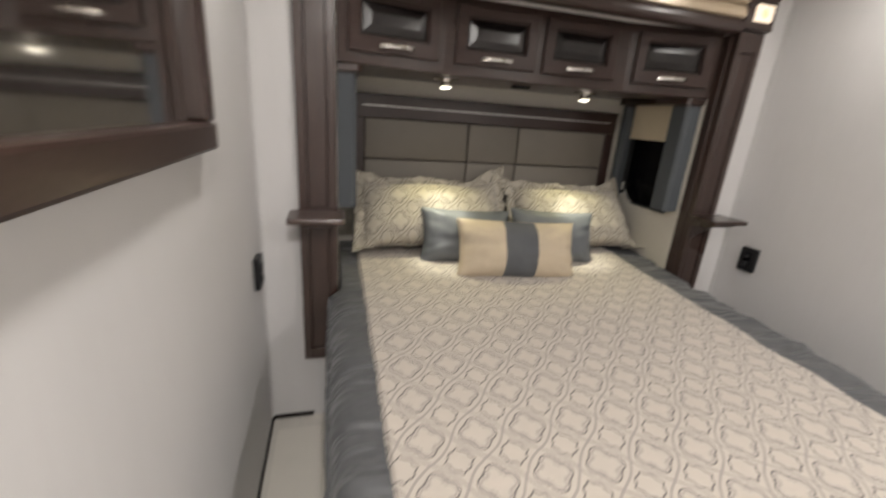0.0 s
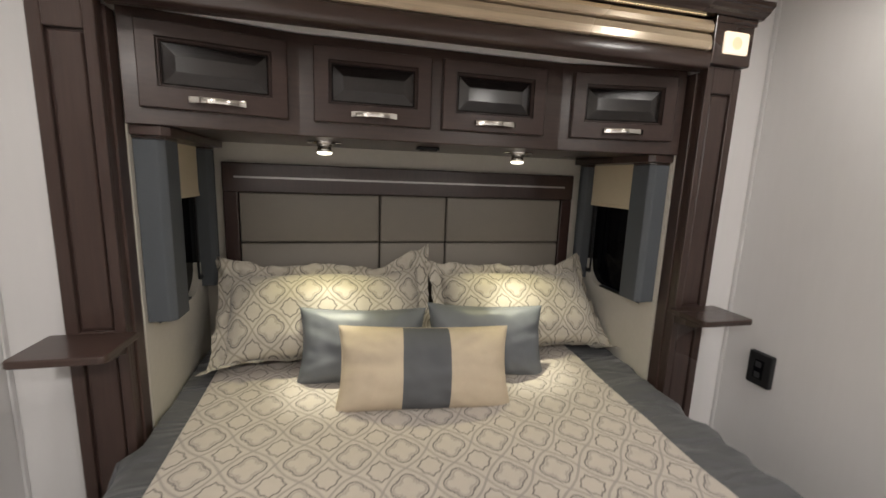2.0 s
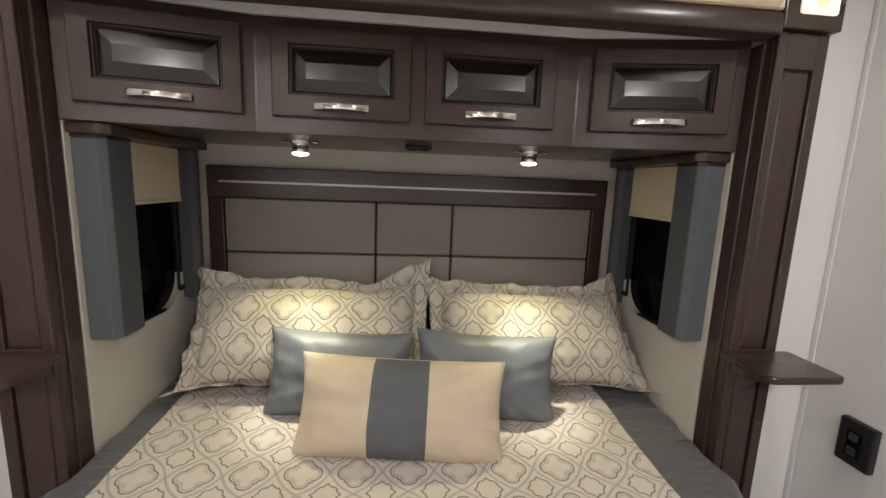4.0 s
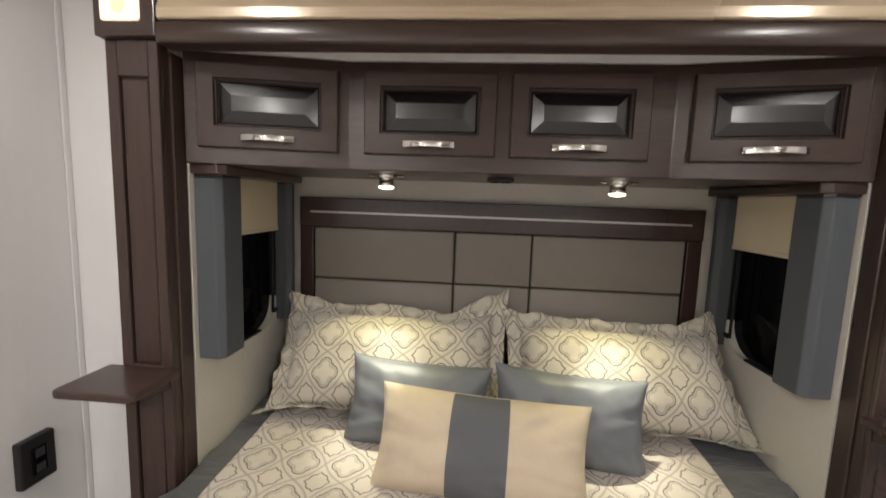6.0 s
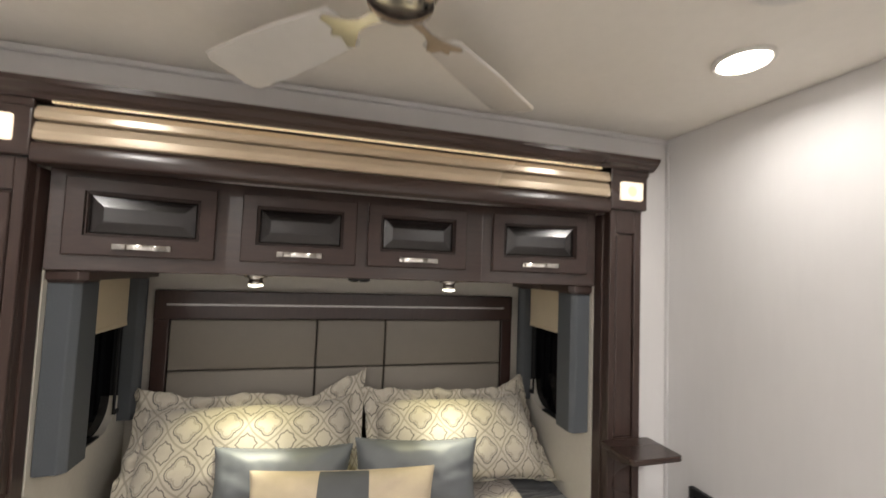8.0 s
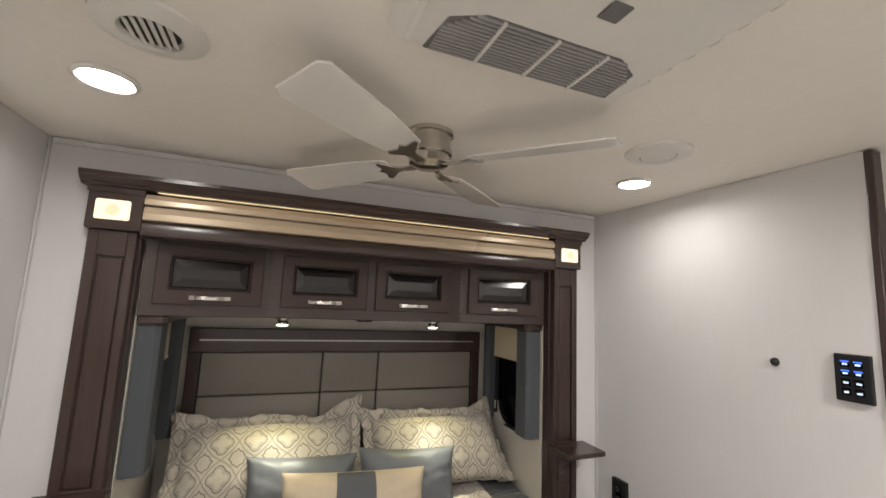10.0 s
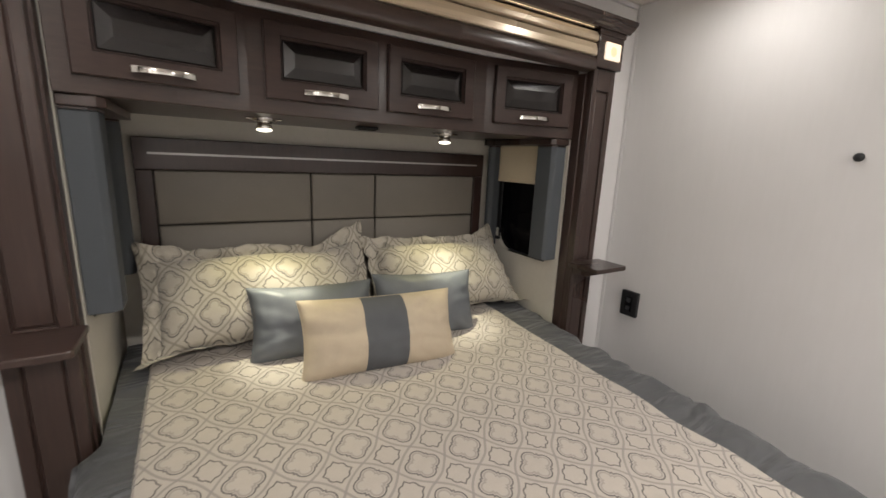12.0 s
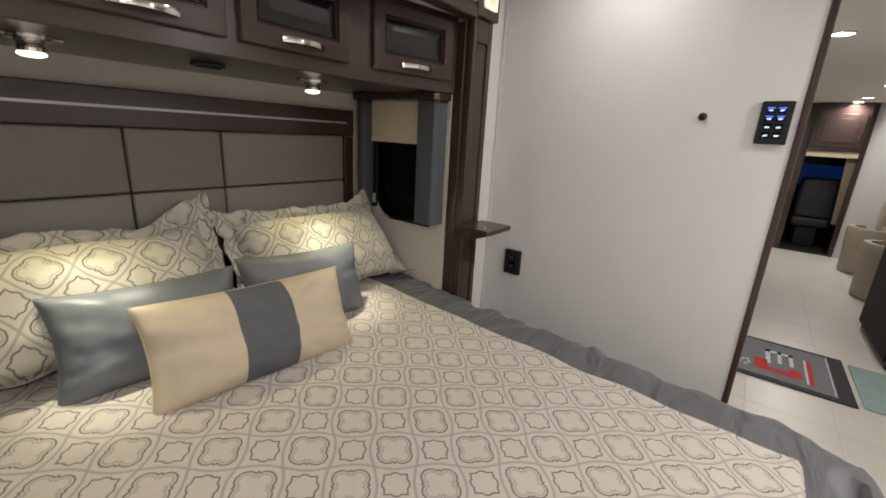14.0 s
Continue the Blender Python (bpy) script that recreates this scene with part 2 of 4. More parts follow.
def box(x0, x1, y0, y1, z0, z1, bevel=0.0, seg=2, into=None):
    bm = bmesh.new()
    bmesh.ops.create_cube(bm, size=1)
    for v in bm.verts:
        v.co = Vector((x0 if v.co.x < 0 else x1, y0 if v.co.y < 0 else y1, z0 if v.co.z < 0 else z1))
    if bevel:
        bmesh.ops.bevel(bm, geom=bm.edges[:], offset=bevel, segments=seg, affect="EDGES", profile=0.5)
    return joined(into, bm)


def joined(into, bm):
    if into is None:
        return bm
    me = bpy.data.meshes.new("tmp")
    bm.to_mesh(me)
    bm.free()
    into.from_mesh(me)
    bpy.data.meshes.remove(me)
    return into


def prism(points, z0, z1, bevel=0.0, seg=2, into=None):
    """An upright prism over a plan of (x, y) points."""
    bm = bmesh.new()
    low = [bm.verts.new((x, y, z0)) for x, y in points]
    f = bm.faces.new(low)
    top = bmesh.ops.extrude_face_region(bm, geom=[f])
    for v in top["geom"]:
        if isinstance(v, bmesh.types.BMVert):
            v.co.z = z1
    bmesh.ops.recalc_face_normals(bm, faces=bm.faces)
    if bevel:
        bmesh.ops.bevel(bm, geom=bm.edges[:], offset=bevel, segments=seg, affect="EDGES", profile=0.5)
    return joined(into, bm)


def run_x(profile, x0, x1, into=None):
    """A moulding along x with a section of (y, z) points."""
    bm = bmesh.new()
    a = [bm.verts.new((x0, y, z)) for y, z in profile]
    b = [bm.verts.new((x1, y, z)) for y, z in profile]
    n = len(profile)
    for i in range(n):
        bm.faces.new((a[i], a[(i + 1) % n], b[(i + 1) % n], b[i]))
    bm.faces.new(a)
    bm.faces.new(b[::-1])
    return joined(into, bm)


def turned(profile, at, seg=32, turn=None, into=None):
    """A turned body round z with (radius, z) points, from at; turn: a matrix for the axis."""
    bm = bmesh.new()
    rings = []
    for r, z in profile:
        rings.append([bm.verts.new((r * math.cos(2 * math.pi * i / seg), r * math.sin(2 * math.pi * i / seg), z)) for i in range(seg)])
    for a, b in zip(rings, rings[1:]):
        for i in range(seg):
            bm.faces.new((a[i], a[(i + 1) % seg], b[(i + 1) % seg], b[i]))
    bm.faces.new(rings[0][::-1])
    bm.faces.new(rings[-1])
    bm.transform(Matrix.Translation(at) @ (turn or Matrix()))
    return joined(into, bm)


def moved(bm, m):
    bm.transform(m)
    return bm


# ---- the room ----
XL, XR, YB, YF = -0.325, 2.046, 1.76, -1.05
SL, SR, SY, SZ = -0.022, 1.744, 2.375, 2.03   # slide-out: side walls, rear wall, ceiling
HX = 10.6                                     # front end of the coach


def structure(name, bm, mat, label, category):
    return tagged(part(name, bm, mat), label, category, kind="structure")


structure("ceiling", box(XL - 0.1, HX, YF - 0.1, YB + 0.06, CEIL, CEIL + 0.05), ceiling_paint, "smooth off-white coach ceiling panel over bedroom and hall", "ceiling")
structure("wall_left", box(XL - 0.05, XL, YF, YB, FLOOR, CEIL - 0.002), wall_paint, "off-white bedroom side partition with a framed mirror", "wall")
bm = box(XR, XR + 0.04, 0.632, YB, FLOOR, CEIL - 0.002)
box(XR, XR + 0.04, YF, -0.75, FLOOR, CEIL - 0.002, into=bm)
structure("wall_right", bm, wall_paint, "off-white partition wall beside the bed, open to the hall", "wall")
bm = box(XL, -0.043, YB, YB + 0.05, FLOOR, CEIL - 0.002)
box(1.763, XR + 0.04, YB, YB + 0.05, FLOOR, CEIL - 0.002, into=bm)
box(-0.043, 1.763, YB, YB + 0.05, SZ, CEIL - 0.002, into=bm)
structure("wall_back", bm, wall_paint, "white coach wall with the opening of the bed slide-out", "wall")
structure("wall_front", box(XL, XR, YF - 0.05, YF, FLOOR, CEIL - 0.002), wall_paint, "off-white wall opposite the bed", "wall")
structure("slide_floor", box(SL, SR, YB + 0.05, SY, 0.30, 0.36), slide_paint, "floor of the bed slide-out under the mattress", "floor")
structure("slide_ceiling", box(SL, SR, YB + 0.05, SY, SZ, SZ + 0.04), white_trim, "white ceiling of the bed slide-out", "ceiling")
structure("wall_slide_rear", box(SL - 0.05, SR + 0.05, SY, SY + 0.05, 0.30, SZ), slide_paint, "pale wall of the slide-out behind the headboard", "wall")
WY0, WY1, WZ0, WZ1 = 1.90, 2.31, 1.055, 1.60


def slide_side(name, x0, x1):
    bm = box(x0, x1, YB + 0.05, WY0, 0.30, SZ)
    box(x0, x1, WY1, SY, 0.30, SZ, into=bm)
    box(x0, x1, WY0, WY1, 0.30, WZ0, into=bm)
    box(x0, x1, WY0, WY1, WZ1, SZ, into=bm)
    return structure(name, bm, slide_paint, "pale side wall of the slide-out with a window", "wall")


slide_side("wall_slide_left", SL - 0.05, SL)
slide_side("wall_slide_right", SR, SR + 0.05)
bm = box(XL + 0.001, XL + 0.008, YF + 0.001, YB - 0.008, BEDROOM + 0.001, BEDROOM + 0.018)
box(XL + 0.001, SL - 0.12, YB - 0.008, YB - 0.001, BEDROOM + 0.001, BEDROOM + 0.018, into=bm)
structure("baseboard", bm, glaze, "thin dark baseboard strip along the floor", "baseboard")
bm = box(XL + 0.0005, XL + 0.006, YB - 0.018, YB - 0.0005, FLOOR, CEIL - 0.004, 0.003)
box(XR - 0.006, XR - 0.0005, YB - 0.018, YB - 0.0005, FLOOR, CEIL - 0.004, 0.003, into=bm)
run = box(XL + 0.013, XR - 0.013, YB - 0.014, YB - 0.0005, CEIL - 0.022, CEIL - 0.003, 0.003)
joined(bm, run)
structure("corner_trim", bm, wall_paint, "narrow white corner and cove trim of the bedroom", "trim")
bm = box(XR - 0.005, XR + 0.045, 0.610, 0.6315, FLOOR, CEIL - 0.004, 0.004)
structure("door_trim", bm, wood_v, "dark-stained wooden end trim of the partition wall", "trim")

# ---- hall and front of the coach ----
structure("wall_hall_side", box(XR + 0.04, HX, 0.95, 1.0, FLOOR, CEIL - 0.002), wall_paint, "off-white side wall of the hall", "wall")
structure("wall_hall_far_side", box(XR, HX, -1.35, -1.3, FLOOR, CEIL - 0.002), wall_paint, "white side wall of the living area", "wall")
structure("wall_coach_end", box(HX, HX + 0.05, -1.35, 1.0, FLOOR, CEIL), black_plastic, "dark front end of the coach cab at night", "wall")
structure("wall_room_far", box(XR, XR + 0.04, -1.3, YF, FLOOR, CEIL - 0.002), wall_paint, "wall stub beside the hall opening", "wall")
structure("ceiling_far", box(XR, HX, -1.35, YF - 0.1, CEIL, CEIL + 0.05), ceiling_paint, "off-white ceiling over the living area", "ceiling")

# ---- bed ----
BX0, BX1, BY0, BY1 = -0.055, 1.775, 0.27, 2.30


def bed_z(y):
    return 0.703 + (y - 0.45) * 0.049


bed = thing("bed", (0.875, 1.3, BEDROOM), "made-up king bed with grey spread and cream printed coverlet", "bed")
part("base", box(0.06, 1.70, 0.55, 1.75, BEDROOM + 0.001, 0.36, 0.01), wood_h, bed, "dark wooden bed base")
part("mattress", box(0.06, 1.70, 0.52, 2.30, 0.362, 0.64, 0.05, 4), plastic_white, bed)


def foot_round(x, y):
    """The bed's foot corners are rounded in plan."""
    r = 0.22
    d = y - BY0
    if d >= r:
        return x
    cut = r - math.sqrt(max(0.0, r * r - (r - max(d, 0.0)) ** 2))
    mid = (BX0 + BX1) / 2
    half = (BX1 - BX0) / 2
    return mid + (x - mid) * (half - cut) / half


def spread_mesh():
    bm = bmesh.new()
    # section across the bed: distance out from the flat top edge, drop
    across = []
    for k in range(9):
        across.append((BX0 - 0.012, -0.60 + k * 0.065))
    for k in range(8):
        a = math.pi / 2 * k / 7
        across.append((BX0 + 0.075 * (1 - math.cos(a)), -0.075 + 0.075 * math.sin(a)))
    for k in range(1, 30):
        across.append((BX0 + 0.075 + (BX1 - BX0 - 0.15) * k / 30, 0.0))
    for k in range(8):
        a = math.pi / 2 * k / 7
        across.append((BX1 - 0.075 + 0.075 * math.sin(a), -0.075 + 0.075 * math.cos(a)))
    for k in range(9):
        across.append((BX1 + 0.012, -0.08 - k * 0.065))
    along = [BY1 - (BY1 - BY0 - 0.06) * k / 70 for k in range(71)]
    rows = []
    for j, y in enumerate(along):
        row = []
        for i, (x, d) in enumerate(across):
            n = noise.noise(Vector((x * 5, y * 7, 3.1)))
            n2 = noise.noise(Vector((x * 16 + y * 22, y * 9, 7.7)))
            side = max(0.0, 1 - min(abs(x - BX0), abs(x - BX1)) / 0.28)
            if y > 1.62:
                d = d * max(0.12, 1 - (y - 1.62) / 0.10) if d > -0.08 else d
            z = bed_z(y) + d + 0.004 * n + side * ((0.019 if x > 0.8 else 0.009) * n2 + 0.008 * n)
            if y < 0.50 and d > -0.08:
                side_in = min(1.0, max(0.0, (min(x - BX0, BX1 - x) - 0.14) / 0.08))
                z -= side_in * 0.11 * ((0.50 - y) / 0.20) ** 1.4
            xx = x + (0.010 * n2 if d < -0.05 else 0.007 * n2 * side)
            xx = foot_round(xx, y)
            if y > 1.70:
                xx = min(max(xx, SL + 0.012), SR - 0.012)
            row.append(bm.verts.new((xx, y, z)))
        rows.append(row)
    for k in range(1, 18):
        row = []
        for i, (x, d) in enumerate(across):
            if k <= 6:
                a = math.pi / 2 * k / 6
                y, z = BY0 + 0.06 - 0.06 * math.sin(a), -0.06 * (1 - math.cos(a))
            else:
                y, z = BY0 - 0.002 * (k - 6), -0.06 - (k - 6) * 0.05
            n2 = noise.noise(Vector((x * 7, z * 2, 1.7)))
            x = foot_round(x, BY0 + 0.06 if k > 6 else y + 0.03)
            row.append(bm.verts.new((x, y + 0.008 * n2 * min(1, -z * 6), max(bed_z(BY0) + d + z, bed_z(BY0) - 0.60))))
        rows.append(row)
    for a, b in zip(rows, rows[1:]):
        for i in range(len(across) - 1):
            bm.faces.new((a[i], a[i + 1], b[i + 1], b[i]))
    return bm


spread = part("bedspread", spread_mesh(), spread_cloth, bed, "plain dark grey bedspread hanging over the sides", True)


def coverlet_mesh(x0, x1, y0, y1, nx, ny):
    bm = bmesh.new()
    uv = bm.loops.layers.uv.new("UVMap")
    grid, flat = [], {}
    for j in range(ny + 1):
        row = []
        for i in range(nx + 1):
            u, v = i / nx, j / ny
            x, y = x0 + (x1 - x0) * u, y0 + (y1 - y0) * v
            edge = max(0.0, (u - 0.93) / 0.07)
            x += edge * 0.018 * noise.noise(Vector((0.3, y * 6, 0)))
            n = noise.noise(Vector((x * 5, y * 7, 3.1)))
            n3 = noise.noise(Vector((x * 13, y * 13, 9.0)))
            rim = min(u * (x1 - x0), (1 - u) * (x1 - x0), v * (y1 - y0)) / 0.02
            puff = 0.017 * (1 - max(0.0, 1 - rim) ** 2) if rim < 1 else 0.017
            z = bed_z(y) + 0.004 * n + puff + 0.0022 * n3
            if rim <= 0:
                z = bed_z(y) + 0.004 * n - 0.004
            p = bm.verts.new((x, y, z))
            flat[p] = (x - 0.030 + PRINT_X / 2, y - 0.126 + PRINT_Y / 2)
            row.append(p)
        grid.append(row)
    for a, b in zip(grid, grid[1:]):
        for i in range(nx):
            f = bm.faces.new((a[i], a[i + 1], b[i + 1], b[i]))
            for lp in f.loops:
                lp[uv].uv = flat[lp.vert]
    return bm


part("coverlet", coverlet_mesh(0.070, 1.545, 0.450, 2.28, 110, 130), print_cloth, bed, "cream quilted coverlet printed with grey quatrefoils", True)

# ---- pillows ----


def pillow_mesh(w, h, thick, flange=0.0, seed=0, pinch=0.06, uv_scale=1.0, soft=0.55, nx=44, ny=30, lo=-1.0, hi=1.0, peaks=(0, 0, 0, 0), slant=0.0, sag=0.0):
    """A stuffed pillow, w along x and h along z, with its back on y = 0; lo and hi cut out a vertical band."""
    bm = bmesh.new()
    uv = bm.loops.layers.uv.new("UVMap")
    tw, th = w / 2 + flange, h / 2 + flange

    def shape(u, v, front):
        x, z = u * tw, v * th
        # sides bow in between the pointed corners
        x *= 1 - pinch * (1 - v * v) * abs(u) ** 3
        z *= 1 - pinch * (1 - u * u) * abs(v) ** 3
        a, b = min(1.0, abs(u) * tw / (w / 2)), min(1.0, abs(v) * th / (h / 2))
        fat = max(0.0, (1 - a ** 3.0)) ** soft * max(0.0, (1 - b ** 2.6)) ** soft
        n = noise.noise(Vector((u * 2.2 + seed, v * 2.2, seed * 1.7)))
        n2 = noise.noise(Vector((u * 6 + seed, v * 5, 4 + seed)))
        n3 = noise.noise(Vector((u * 15 + v * 9, v * 13 + seed, 2)))
        crease = noise.noise(Vector((math.atan2(v, u) * 5, seed, 0.3))) * min(1, (u * u + v * v)) * 0.012 * fat ** 0.3
        y = (thick * 0.62 if front else -thick * 0.38) * fat * (1 + 0.10 * n) + (0.004 * n2 + 0.001 * n3) * (fat ** 0.5) + crease
        if flange:
            if abs(u) * tw > w / 2 or abs(v) * th > h / 2:
                y += 0.034 * noise.noise(Vector((u * 7, v * 5, seed + 5))) + 0.008 * noise.noise(Vector((u * 19, v * 13, seed)))
                z += 0.012 * noise.noise(Vector((u * 8, v * 2, seed + 3)))
                if v < 0:
                    y += 1.3 * max(0.0, abs(v) * th - h / 2)
                    z += 0.7 * max(0.0, abs(v) * th - h / 2)
        x += slant * (v + 1) / 2 * min(0.0, u) ** 2
        if v > 0:
            z -= sag * v * v * math.exp(-((u + 0.45) / 0.22) ** 2)
        corner = max(0.0, abs(u) - 0.55) / 0.45 * max(0.0, abs(v) - 0.4) / 0.6
        if v > 0:
            z += corner * (peaks[0] if u < 0 else peaks[1])
        else:
            z += corner * (peaks[2] if u < 0 else peaks[3])
        return Vector((x, y + (0.004 if front else 0.0), z))

    layers = []
    for front in (True, False):
        rows = []
        for j in range(ny + 1):
            row = []
            for i in range(nx + 1):
                s = lo + (hi - lo) * i / nx
                u = math.sin(s * math.pi / 2) * 0.5 + s * 0.5
                v0 = -1 + 2 * j / ny
                v = math.sin(v0 * math.pi / 2) * 0.5 + v0 * 0.5
                p = bm.verts.new(shape(u, v, front))
                row.append((p, (u * tw * uv_scale, v * th * uv_scale)))
            rows.append(row)
        layers.append(rows)
        for a, b in zip(rows, rows[1:]):
            for i in range(nx):
                q = (a[i], a[i + 1], b[i + 1], b[i])
                f = bm.faces.new([c[0] for c in (q if front else q[::-1])])
                m = {c[0]: c[1] for c in q}
                for lp in f.loops:
                    lp[uv].uv = m[lp.vert]
    fr, bk = layers
    rim = [(fr[0][i], bk[0][i], fr[0][i + 1], bk[0][i + 1]) for i in range(nx)] + [(fr[ny][i], bk[ny][i], fr[ny][i + 1], bk[ny][i + 1]) for i in range(nx)]
    rim += [(fr[j][0], bk[j][0], fr[j + 1][0], bk[j + 1][0]) for j in range(ny)] + [(fr[j][nx], bk[j][nx], fr[j + 1][nx], bk[j + 1][nx]) for j in range(ny)]
    for a, b, c, d in rim:
        f = bm.faces.new((a[0], b[0], d[0], c[0]))
        m = {k[0]: k[1] for k in (a, b, c, d)}
        for lp in f.loops:
            lp[uv].uv = m[lp.vert]
    return bm


def seam_mesh(w, h, seed, pinch, radius=0.0022):
    """A thin welt round the edge of a cushion from pillow_mesh()."""
    bm = bmesh.new()
    pts = []
    n = 30
    for k in range(4 * n):
        s, q = divmod(k, n)
        r = -1 + 2 * q / n
        u, v = ((r, -1), (1, r), (-r, 1), (-1, -r))[s]
        x = u * w / 2 * (1 - pinch * (1 - v * v) * abs(u) ** 3)
        z = v * h / 2 * (1 - pinch * (1 - u * u) * abs(v) ** 3)
        pts.append(Vector((x, 0.002, z)))
    rings = []
    for k, p in enumerate(pts):
        d = (pts[(k + 1) % len(pts)] - pts[k - 1]).normalized()
        side = d.cross(Vector((0, 1, 0))).normalized()
        rings.append([bm.verts.new(p + radius * (math.cos(a) * side + math.sin(a) * Vector((0, 1, 0)))) for a in (0, 1.257, 2.513, 3.77, 5.027)])
    for k in range(len(rings)):
        a, b = rings[k], rings[(k + 1) % len(rings)]
        for i in range(5):
            bm.faces.new((a[i], a[(i + 1) % 5], b[(i + 1) % 5], b[i]))
    return bm


def lean(x, y, z, back, turn=0.0, roll=0.0):
    """Pose of a pillow whose front faces -y, leaning back by the given degrees."""
    return pose(x, y, z, -back, roll, turn) @ pose(0, 0, 0, 0, 0, 180)


def sham(x, y, z, back, turn, roll, seed, peaks, label, w=0.80, h=0.40, slant=0.0, sag=0.0):
    p = thing("pillow", (x, y, bed_z(y)), label, "pillow", "pillows against the headboard")
    part("sham", moved(pillow_mesh(w, h, 0.20, 0.06, seed, 0.06, soft=0.5, nx=84, ny=56, peaks=peaks, slant=slant, sag=sag), lean(x, y, z, back, turn, roll)), sham_cloth, p, smooth=True)
    return p


sham(0.485, 2.165, 0.972, 34, 0, -1.0, 1.3, (0.075, 0.035, 0.0, -0.02), "cream printed pillow sham with a flange, leaning on the headboard", 0.775, 0.345, sag=0.03)
sham(1.335, 2.155, 0.962, 34, 0, 1.5, 4.1, (0.06, 0.0, -0.02, 0.0), "cream printed pillow sham with an upturned corner, beside the other", 0.755, 0.34, slant=0.085)


def cushion(x, y, z, back, turn, roll, seed, w, h, label):
    p = thing("cushion", (x, y, bed_z(y)), label, "cushion", "satin cushions")
    part("cover", moved(pillow_mesh(w, h, 0.125, 0, seed, 0.085), lean(x, y, z, back, turn, roll)), satin, p, smooth=True)
    part("welt", moved(seam_mesh(w, h, seed, 0.085), lean(x, y, z, back, turn, roll)), satin, p, smooth=True)
    return p


cushion(0.617, 1.985, 0.905, 20, -3, 1.5, 2.2, 0.475, 0.285, "slate grey satin cushion with a sheen, on the bed")
cushion(1.095, 1.955, 0.91, 20, -5, 2.0, 6.4, 0.475, 0.285, "creased slate grey satin cushion, on the bed")
lumbar = thing("lumbar_cushion", (0.82, 1.79, bed_z(1.79)), "cream lumbar cushion with a wide dark grey middle band", "cushion")
LUM = lean(0.82, 1.794, 0.893, 24, -4.8, 1.2)
for nm, lo, hi, mt, lb in (("end_panel", -1.0, -0.2, cream_cloth, "cream woven cloth"), ("band", -0.2, 0.215, band_cloth, "dark grey cloth band"), ("end_panel", 0.215, 1.0, cream_cloth, "cream woven cloth")):
    part(nm, moved(pillow_mesh(0.60, 0.285, 0.14, 0, 8.8, 0.06, nx=26 if mt is cream_cloth else 14, lo=lo, hi=hi), LUM), mt, lumbar, lb, True)
part("welt", moved(seam_mesh(0.60, 0.285, 8.8, 0.06), LUM), cream_cloth, lumbar, smooth=True)

# ---- headboard ----
HB = 2.335
head = thing("headboard", (0.857, HB, 0.6), "taupe vinyl panelled headboard in a dark wooden frame", "headboard")
part("stile", box(0.066, 0.122, HB, HB + 0.038, 0.62, 1.456, 0.004), cherry, head)
part("stile", box(1.592, 1.648, HB, HB + 0.038, 0.62, 1.456, 0.004), cherry, head)
part("top_rail", box(0.066, 1.648, HB - 0.004, HB + 0.038, 1.4565, 1.575, 0.004), cherry, head)
part("inlay", box(0.112, 1.600, HB - 0.0075, HB - 0.0035, 1.513, 1.521), inlay_metal, head, "thin brushed metal inlay strip")
part("backing", box(0.123, 1.591, HB + 0.022, HB + 0.038, 0.62, 1.456), seam, head)
for x0, x1 in ((0.125, 0.7), (0.705, 1.006), (1.011, 1.589)):
    for z0, z1 in ((0.80, 1.241), (1.246, 1.454)):
        part("panel", box(x0, x1, HB + 0.004, HB + 0.0225, z0, z1, 0.008, 3), vinyl, head, smooth=True)

# ---- overhead cabinet ----
CZ0, CZ1 = 1.655, 1.952
cabinet = thing("overhead_cabinet", (0.857, 2.1, CZ0), "dark-stained overhead cabinet with four raised-panel doors", "cabinet")
plan = [(-0.020, 1.795), (0.415, 1.878), (1.299, 1.878), (1.742, 1.795), (1.742, SY - 0.003), (-0.020, SY - 0.003)]
part("body", prism(plan, CZ0, CZ1, 0.003, 1), wood_h, cabinet)
part("filler", prism([(-0.020, 1.7905), (0.415, 1.8735), (1.299, 1.8735), (1.742, 1.7905), (1.742, 1.93), (-0.020, 1.93)], CZ1 + 0.002, SZ - 0.002), white_trim, cabinet, "white filler above the doors")


DOOR_SIDE, DOOR_FOOT, DOOR_HEAD = 0.044, 0.055, 0.038


def door_mesh(w, h, panel):
    """Raised-panel door on the plane y = 0, facing -y, with its foot at z = 0 and centred on x."""
    bm = bmesh.new()
    t = 0.019
    # rings from the outer edge inwards: share of the frame width, extra inset, y
    rings = [(0, 0, 0.0), (0, 0, -t + 0.003), (0, 0.003, -t), (1, 0, -t), (1, 0.003, -t + 0.007), (1, 0.006, -t + 0.007), (1, 0.009, -t + 0.0155), (1, 0.012, -t + 0.0155), (1, 0.044, -t + 0.0065)]
    rings = rings[7:] if panel else rings[:8]
    loops = []
    for k, s, y in rings:
        x0, x1 = -w / 2 + DOOR_SIDE * k + s, w / 2 - DOOR_SIDE * k - s
        z0, z1 = DOOR_FOOT * k + s, h - DOOR_HEAD * k - s
        loops.append([bm.verts.new(c) for c in ((x0, y, z0), (x1, y, z0), (x1, y, z1), (x0, y, z1))])
    for a, b in zip(loops, loops[1:]):
        for i in range(4):
            bm.faces.new((a[i], a[(i + 1) % 4], b[(i + 1) % 4], b[i]))
    if panel:
        bm.faces.new(loops[-1])
    else:
        bm.faces.new(loops[0][::-1])
    return bm


